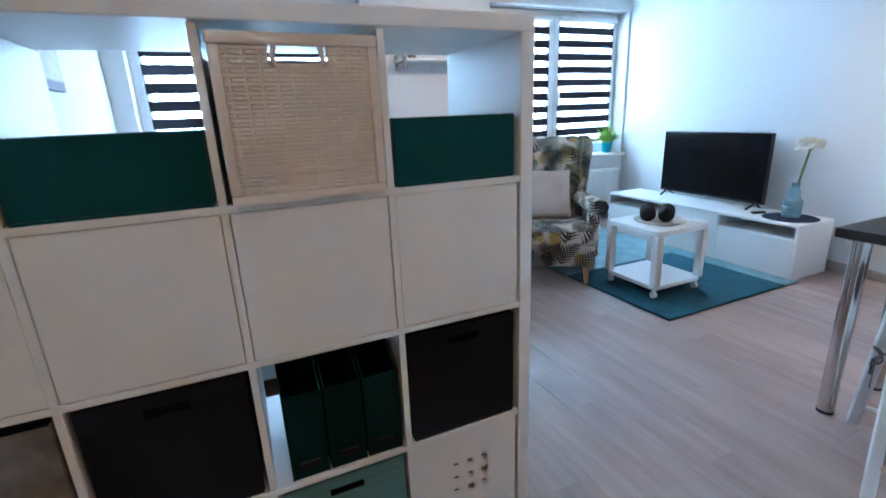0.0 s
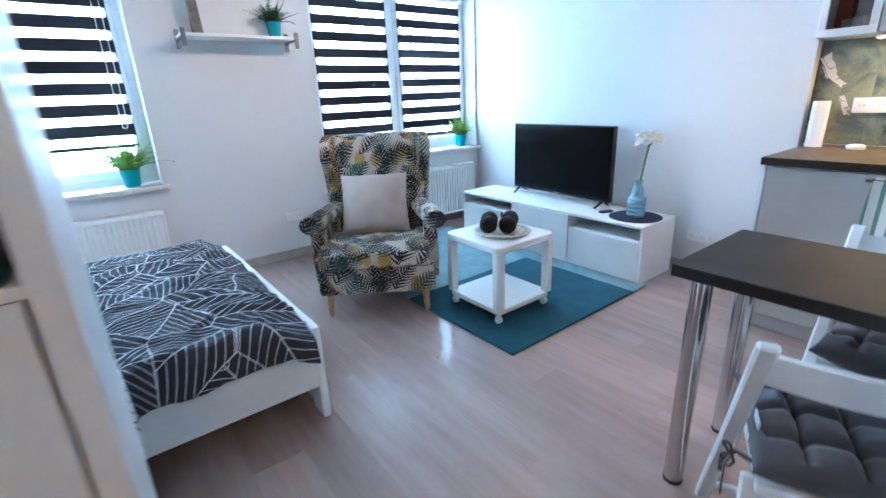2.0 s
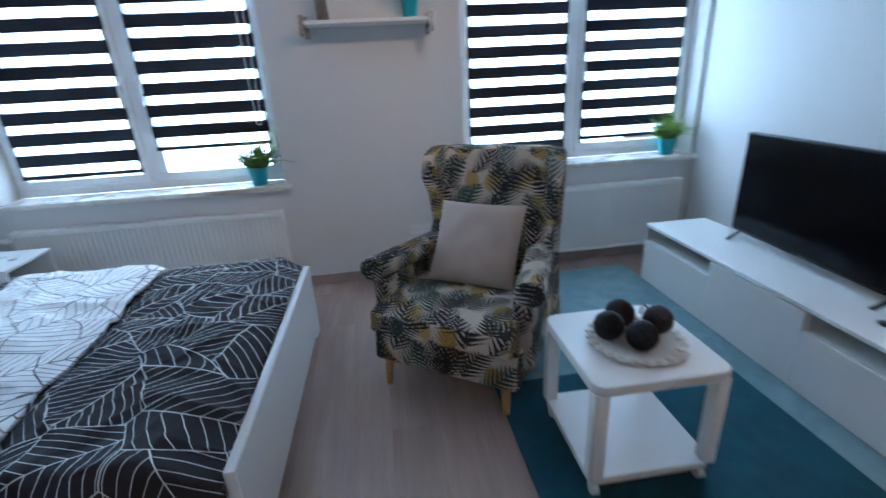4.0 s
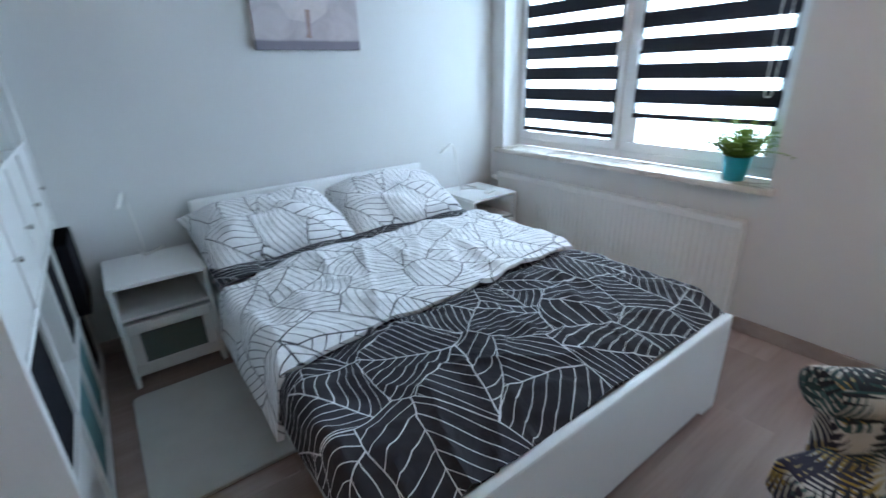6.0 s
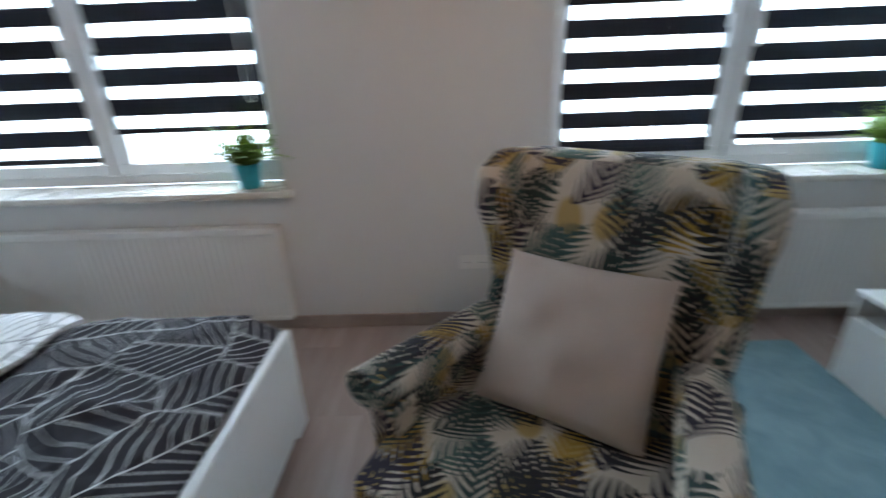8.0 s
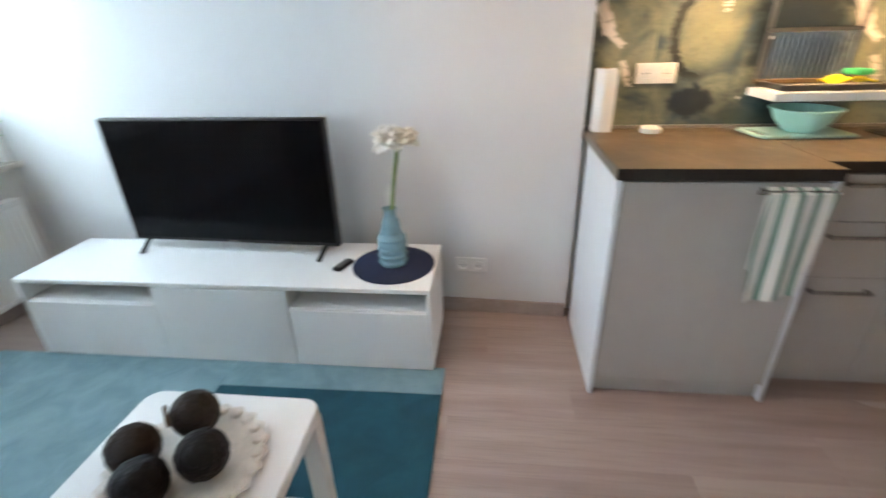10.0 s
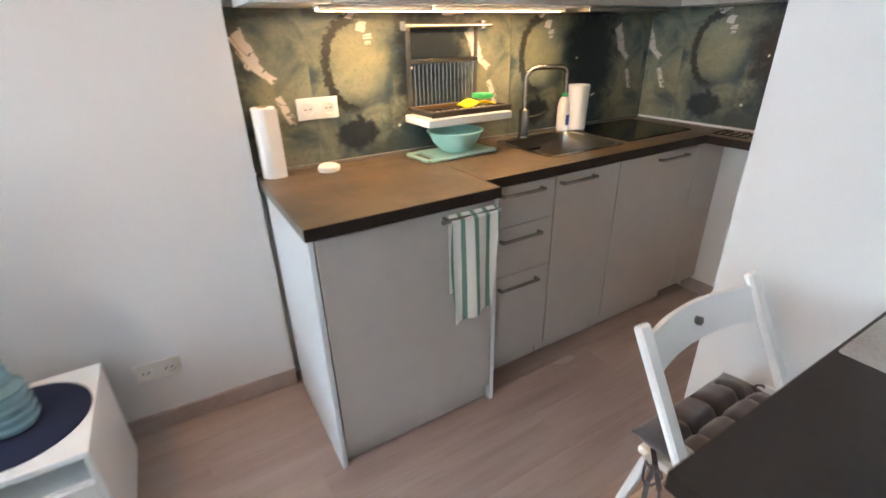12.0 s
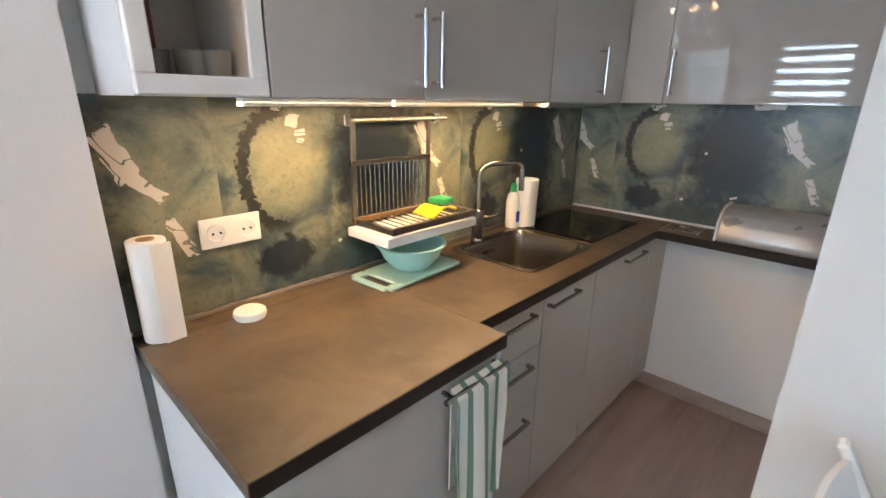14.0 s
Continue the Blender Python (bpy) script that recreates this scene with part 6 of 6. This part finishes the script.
u = thing("wall_cabinet", (XP + 0.003, YK + 0.001, UZ0), "grey gloss wall cabinet over the short worktop", "cabinet", group="kitchen wall cabinets")
lw = UX - XP - 0.004
part("carcass", box((0, 0, 0), (lw + 0.02, UY - YK - 0.022, UZ1 - UZ0), 0.001), GREYSIDE, u)
part("corner_panel", box((3.655 - XP - 0.003, UY - YK - 0.021, 0), (lw, UY - YK - 0.002, UZ1 - UZ0), 0.002, 2), GREYGLOSS, u)
part("door", box((0.001, UY - YK - 0.021, 0), (3.652 - XP - 0.003, UY - YK - 0.002, UZ1 - UZ0), 0.002, 2), GREYGLOSS, u, "grey high-gloss door")
bpy.context.view_layer.update()
upright_handle(3.624, UY - 0.001, UZ0 + 0.03, u, True)

# lamps under the wall units
for y0, y1 in ((0.542, 0.958), (-0.095, 0.536)):
    l = thing("under_cabinet_light", (3.94, y0, UZ0 - 0.014), "lit warm LED strip under the wall cabinets", "lamp", group="lights under the wall cabinets")
    part("housing", box((-0.014, 0, 0.004), (0.014, y1 - y0, 0.0135), 0.001), PLASTICW, l)
    # lips added to keep the strip's light off the cabinet underside
    for x in (-0.0165, 0.0125):
        part("shield_lip", box((x, 0.0, -0.0045), (x + 0.004, y1 - y0, 0.0038), 0.0008), PLASTICW, l)
    part("diffuser", box((-0.011, 0.004, -0.004), (0.011, y1 - y0 - 0.004, 0.0035), 0.002), LED, l, "glowing warm diffuser")
hd = thing("extractor_hood", (3.87, -0.70, UZ0 - 0.022), "thin grey pull-out hood under the wall cabinets", "extractor hood")
part("body", box((0, 0, 0), (0.24, 0.52, 0.0215), 0.003), STEEL, hd)

# ceiling spot bar that shows as reflections in the gloss doors
cs = thing("ceiling_spotlight", (2.88, 2.46, H), "white ceiling bar with five small lit spots", "lamp")
part("bar", box((-0.45, -0.03, -0.03), (0.45, 0.03, 0), 0.004, 2), PLASTICW, cs)
for k in range(5):
    x = -0.38 + 0.19 * k
    s = part("spot", lathe([(0.0, -0.03), (0.026, -0.03), (0.030, -0.10), (0.027, -0.10), (0.024, -0.05), (0.0, -0.05)], (x, 0, 0), 18), CHROME, cs)
    part("bulb", lathe([(0.0, -0.120), (0.014, -0.115), (0.021, -0.100), (0.0, -0.08)], (x, 0, 0), 14), BULB, s, "glowing warm bulb")

# unseen lamp, inferred from the warm light on the shelf unit
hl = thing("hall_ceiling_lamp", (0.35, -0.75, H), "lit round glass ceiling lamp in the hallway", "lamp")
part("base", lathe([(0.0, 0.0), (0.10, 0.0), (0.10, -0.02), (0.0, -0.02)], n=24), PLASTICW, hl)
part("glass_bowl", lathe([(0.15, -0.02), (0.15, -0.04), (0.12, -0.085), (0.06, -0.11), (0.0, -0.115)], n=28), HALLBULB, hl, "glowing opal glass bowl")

# ---- kitchen: things on and over the worktop ----
rk = thing("dish_rack", (XK - 0.007, 0.385, 1.06), "dark hanging dish rack on a wall rail", "dish rack")
part("rail", tube([(-0.045, -0.215, 0.352), (-0.045, 0.195, 0.352)], 0.008, 12), CHROME, rk, "chrome wall rail")
for y in (-0.17, 0.205):
    bm = box((-0.052, y - 0.012, 0.335), (0.0, y + 0.012, 0.37), 0.003)
    part("rail_bracket", bm, CHROME, rk)
for y in (-0.135, 0.185):
    part("hanger", bar((-0.045, y, 0.36), (-0.035, y, 0.04), 0.018, 0.008, 0.002, up=(1, 0, 0)), DARKMETAL, rk)
for z in (0.225, 0.045):
    part("cross_bar", box((-0.045, -0.145, z - 0.008), (-0.030, 0.195, z + 0.008), 0.002), DARKWOOD if z < 0.1 else STEEL, rk)
for k in range(17):
    y = -0.125 + k * 0.0188
    part("wire", tube([(-0.037, y, 0.045), (-0.037, y, 0.225)], 0.0022, 6), STEEL, rk)
part("front_bar", box((-0.218, -0.20, 0.028), (-0.206, 0.185, 0.052), 0.003), DARKMETAL, rk)
for s, y in ((-1, -0.20), (1, 0.175)):
    part("side_bar", box((-0.207, y, 0.03), (-0.035, y + 0.012, 0.05), 0.003), DARKMETAL, rk)
for k in range(12):
    y = -0.17 + k * 0.029
    part("wire", tube([(-0.21, y, 0.036), (-0.037, y, 0.040)], 0.0022, 6), STEEL, rk)
part("drip_tray", box((-0.215, -0.205, -0.008), (-0.012, 0.20, 0.022), 0.005, 2), PLASTICW, rk, "white plastic drip tray")
ye = thing("yellow_cloth", (3.985, 0.31, 1.105), "yellow folded cleaning cloth on the rack", "cloth", 12)
part("cloth", sheet(14, 8, lambda u, v: ((v - 0.5) * 0.085, (u - 0.5) * 0.15, 0.004 + 0.014 * max(0, math.sin(u * 3.0)) ** 2 + 0.005 * math.sin(v * 6 + u * 3) + 0.005), 0.006), YELLOW, ye)
sg = thing("sponge", (3.99, 0.275, 1.134), "green dish sponge lying on the yellow cloth", "sponge", 10)
part("sponge_body", prism([(-0.035, -0.030), (0.035, -0.034), (0.04, 0.030), (-0.032, 0.032)], "z", 0.0, 0.020, 0.006, 2), SPONGE, sg)

cb = thing("cutting_board", (4.00, 0.40, CT), "pale mint plastic cutting board with grip hole", "cutting board", 4)
bm = prism(rounded(0.095, 0.15, 0.02, 4), "z", 0.001, 0.010, 0.002)
box((-0.095, 0.148, 0.001), (-0.06, 0.195, 0.010), 0.002, bm=bm)
box((0.06, 0.148, 0.001), (0.095, 0.195, 0.010), 0.002, bm=bm)
box((-0.075, 0.186, 0.001), (0.075, 0.21, 0.010), 0.003, bm=bm)
part("slab", bm, MINTPALE, cb)
bw = thing("mixing_bowl", (4.00, 0.41, CT + 0.0105), "mint green plastic bowl on the cutting board", "bowl")
part("bowl", lathe([(0.0, 0.002), (0.052, 0.0), (0.060, 0.004), (0.094, 0.040), (0.112, 0.080), (0.120, 0.083), (0.120, 0.087), (0.109, 0.087), (0.089, 0.042), (0.055, 0.010), (0.0, 0.008)], n=36), MINT, bw)
pk = finish(lathe([(0.0, 0.026), (0.030, 0.026), (0.040, 0.020), (0.042, 0.010), (0.038, 0.001), (0.0, 0.0)], n=28), "white_puck", PLASTICW)
pk.location = (4.035, 0.955, CT)
tagged(pk, "round white plastic puck on the worktop", "gadget")
tr = thing("paper_towel_roll", (4.078, 1.148, CT), "standing white paper towel roll in the corner", "paper towel")
part("roll", lathe([(0.019, 0.001), (0.039, 0.001), (0.040, 0.004), (0.040, 0.242), (0.039, 0.245), (0.019, 0.245), (0.019, 0.001)], n=32), PAPER, tr)
part("core", lathe([(0.018, 0.0), (0.019, 0.0), (0.019, 0.247), (0.017, 0.247), (0.017, 0.0)], n=20), surface("cardboard", (0.36, 0.25, 0.15), 0.9), tr, "brown cardboard core")
part("loose_sheet", sheet(8, 4, lambda u, v: (-0.041 - 0.006 * u, -0.039 + 0.045 * u, 0.002 + 0.24 * v), 0.001), PAPER, tr)
so = thing("soap_bottle", (4.085, -0.295, CT), "white dish soap bottle with a green cap", "bottle")
part("bottle", lathe([(0.0, 0.0), (0.028, 0.002), (0.031, 0.02), (0.030, 0.12), (0.024, 0.15), (0.015, 0.165), (0.0, 0.166)], n=22), PLASTICW, so)
part("cap", lathe([(0.0, 0.205), (0.010, 0.205), (0.015, 0.19), (0.015, 0.166), (0.0, 0.166)], n=16), SPONGE, so, "green cap")
part("label", box((-0.0325, -0.012, 0.03), (-0.0295, 0.012, 0.08), 0.001), surface("blue_label", (0.03, 0.10, 0.35), 0.5), so, "small blue label")
r2 = thing("white_canister", (4.06, -0.365, CT), "tall white tapered canister beside the sink", "canister")
part("body", lathe([(0.0, 0.0), (0.042, 0.001), (0.046, 0.01), (0.052, 0.215), (0.050, 0.22), (0.046, 0.215), (0.040, 0.02), (0.0, 0.02)], n=28), PLASTICW, r2)

bbx = thing("bread_box", (3.175, -0.838, CT), "steel bread box with a rounded lid", "bread box")
prof = [(-0.10, 0.0), (0.098, 0.0), (0.098, 0.03), (0.085, 0.075), (0.055, 0.112), (0.01, 0.132), (-0.04, 0.138), (-0.10, 0.138)]
part("lid", prism(prof, "x", -0.195, 0.175, 0.008, 2), surface("pale_steel", (0.42, 0.42, 0.43), 0.30, 0.35, vary=0.08, fine=120), bbx)
part("end_cap", prism([(p[0] * 1.02, p[1] * 1.02) for p in prof], "x", 0.176, 0.186, 0.003, 2), PLASTICW, bbx)
tg = thing("wire_trivet", (3.50, -0.83, CT), "small metal wire trivet on the short worktop", "trivet")
for k in range(5):
    part("wire", tube([(-0.07 + k * 0.035, -0.055, 0.008), (-0.07 + k * 0.035, 0.055, 0.008)], 0.0035, 6), STEEL, tg)
for y in (-0.05, 0.05):
    part("rod", tube([(-0.08, y, 0.004), (0.08, y, 0.004)], 0.0035, 6), STEEL, tg)

tw = thing("tea_towel", (FX - 0.034, 0.67, 0.852), "green and white striped tea towel on the handle", "towel")


def hang(u, v):
    y = -0.095 + 0.185 * u
    wv = 0.010 * math.sin(u * 9.5) * (0.3 + 0.9 * abs(v - 0.5) * 2)
    if v < 0.5:
        s = (0.5 - v) * 2
        drop = 0.350 + 0.03 * u
        return -0.012 - 0.014 * s + wv, y * (1 - 0.16 * s) + 0.022 * s + 0.010 * math.sin(s * 4.0) * u, 0.009 - s * drop
    s = (v - 0.5) * 2
    drop = 0.33 - 0.05 * u
    return 0.012 + 0.004 * s + wv * 0.3, y * (1 - 0.05 * s), 0.009 - s * drop


part("cloth", sheet(26, 60, hang, 0.003), TOWEL, tw)

# ---- floor of laminate planks ----
fl_ob = tagged(finish(box((XL - 0.2, -1.72, -0.12), (XK + 0.2, YW + 0.36, -0.009), 0), "floor", SKIRT), "pale greyish oak laminate floor with long planks", "floor", kind="structure")
PWID, PLEN = 0.193, 1.285
meshes = {}


def plank_mesh(w, l):
    key = (round(w, 3), round(l, 3))
    if key not in meshes:
        bm = box((0, 0, -0.009), (w - 0.0003, l, 0.0), 0)
        top = [e for e in bm.edges if all(abs(v.co.z) < 1e-6 for v in e.verts)]
        bevel(bm, 0.0004, 1, top)
        me = bpy.data.meshes.new("plank")
        bmesh.ops.recalc_face_normals(bm, faces=bm.faces[:])
        bm.to_mesh(me)
        bm.free()
        me.materials.append(OAK)
        meshes[key] = me
    return meshes[key]


xx, col = XL, 0
while xx < XK + 0.089:
    w = min(PWID, XK + 0.09 - xx)
    yy = -1.6 - PLEN * ((col * 0.37) % 1.0)
    while yy < YW - 0.001:
        a, b = max(yy, -1.6), min(yy + PLEN, YW)
        if b - a > 0.01:
            o = new("plank", plank_mesh(w, b - a))
            o.parent = fl_ob
            o.location = (xx, a, 0.0)
        yy += PLEN
    xx += w
    col += 1
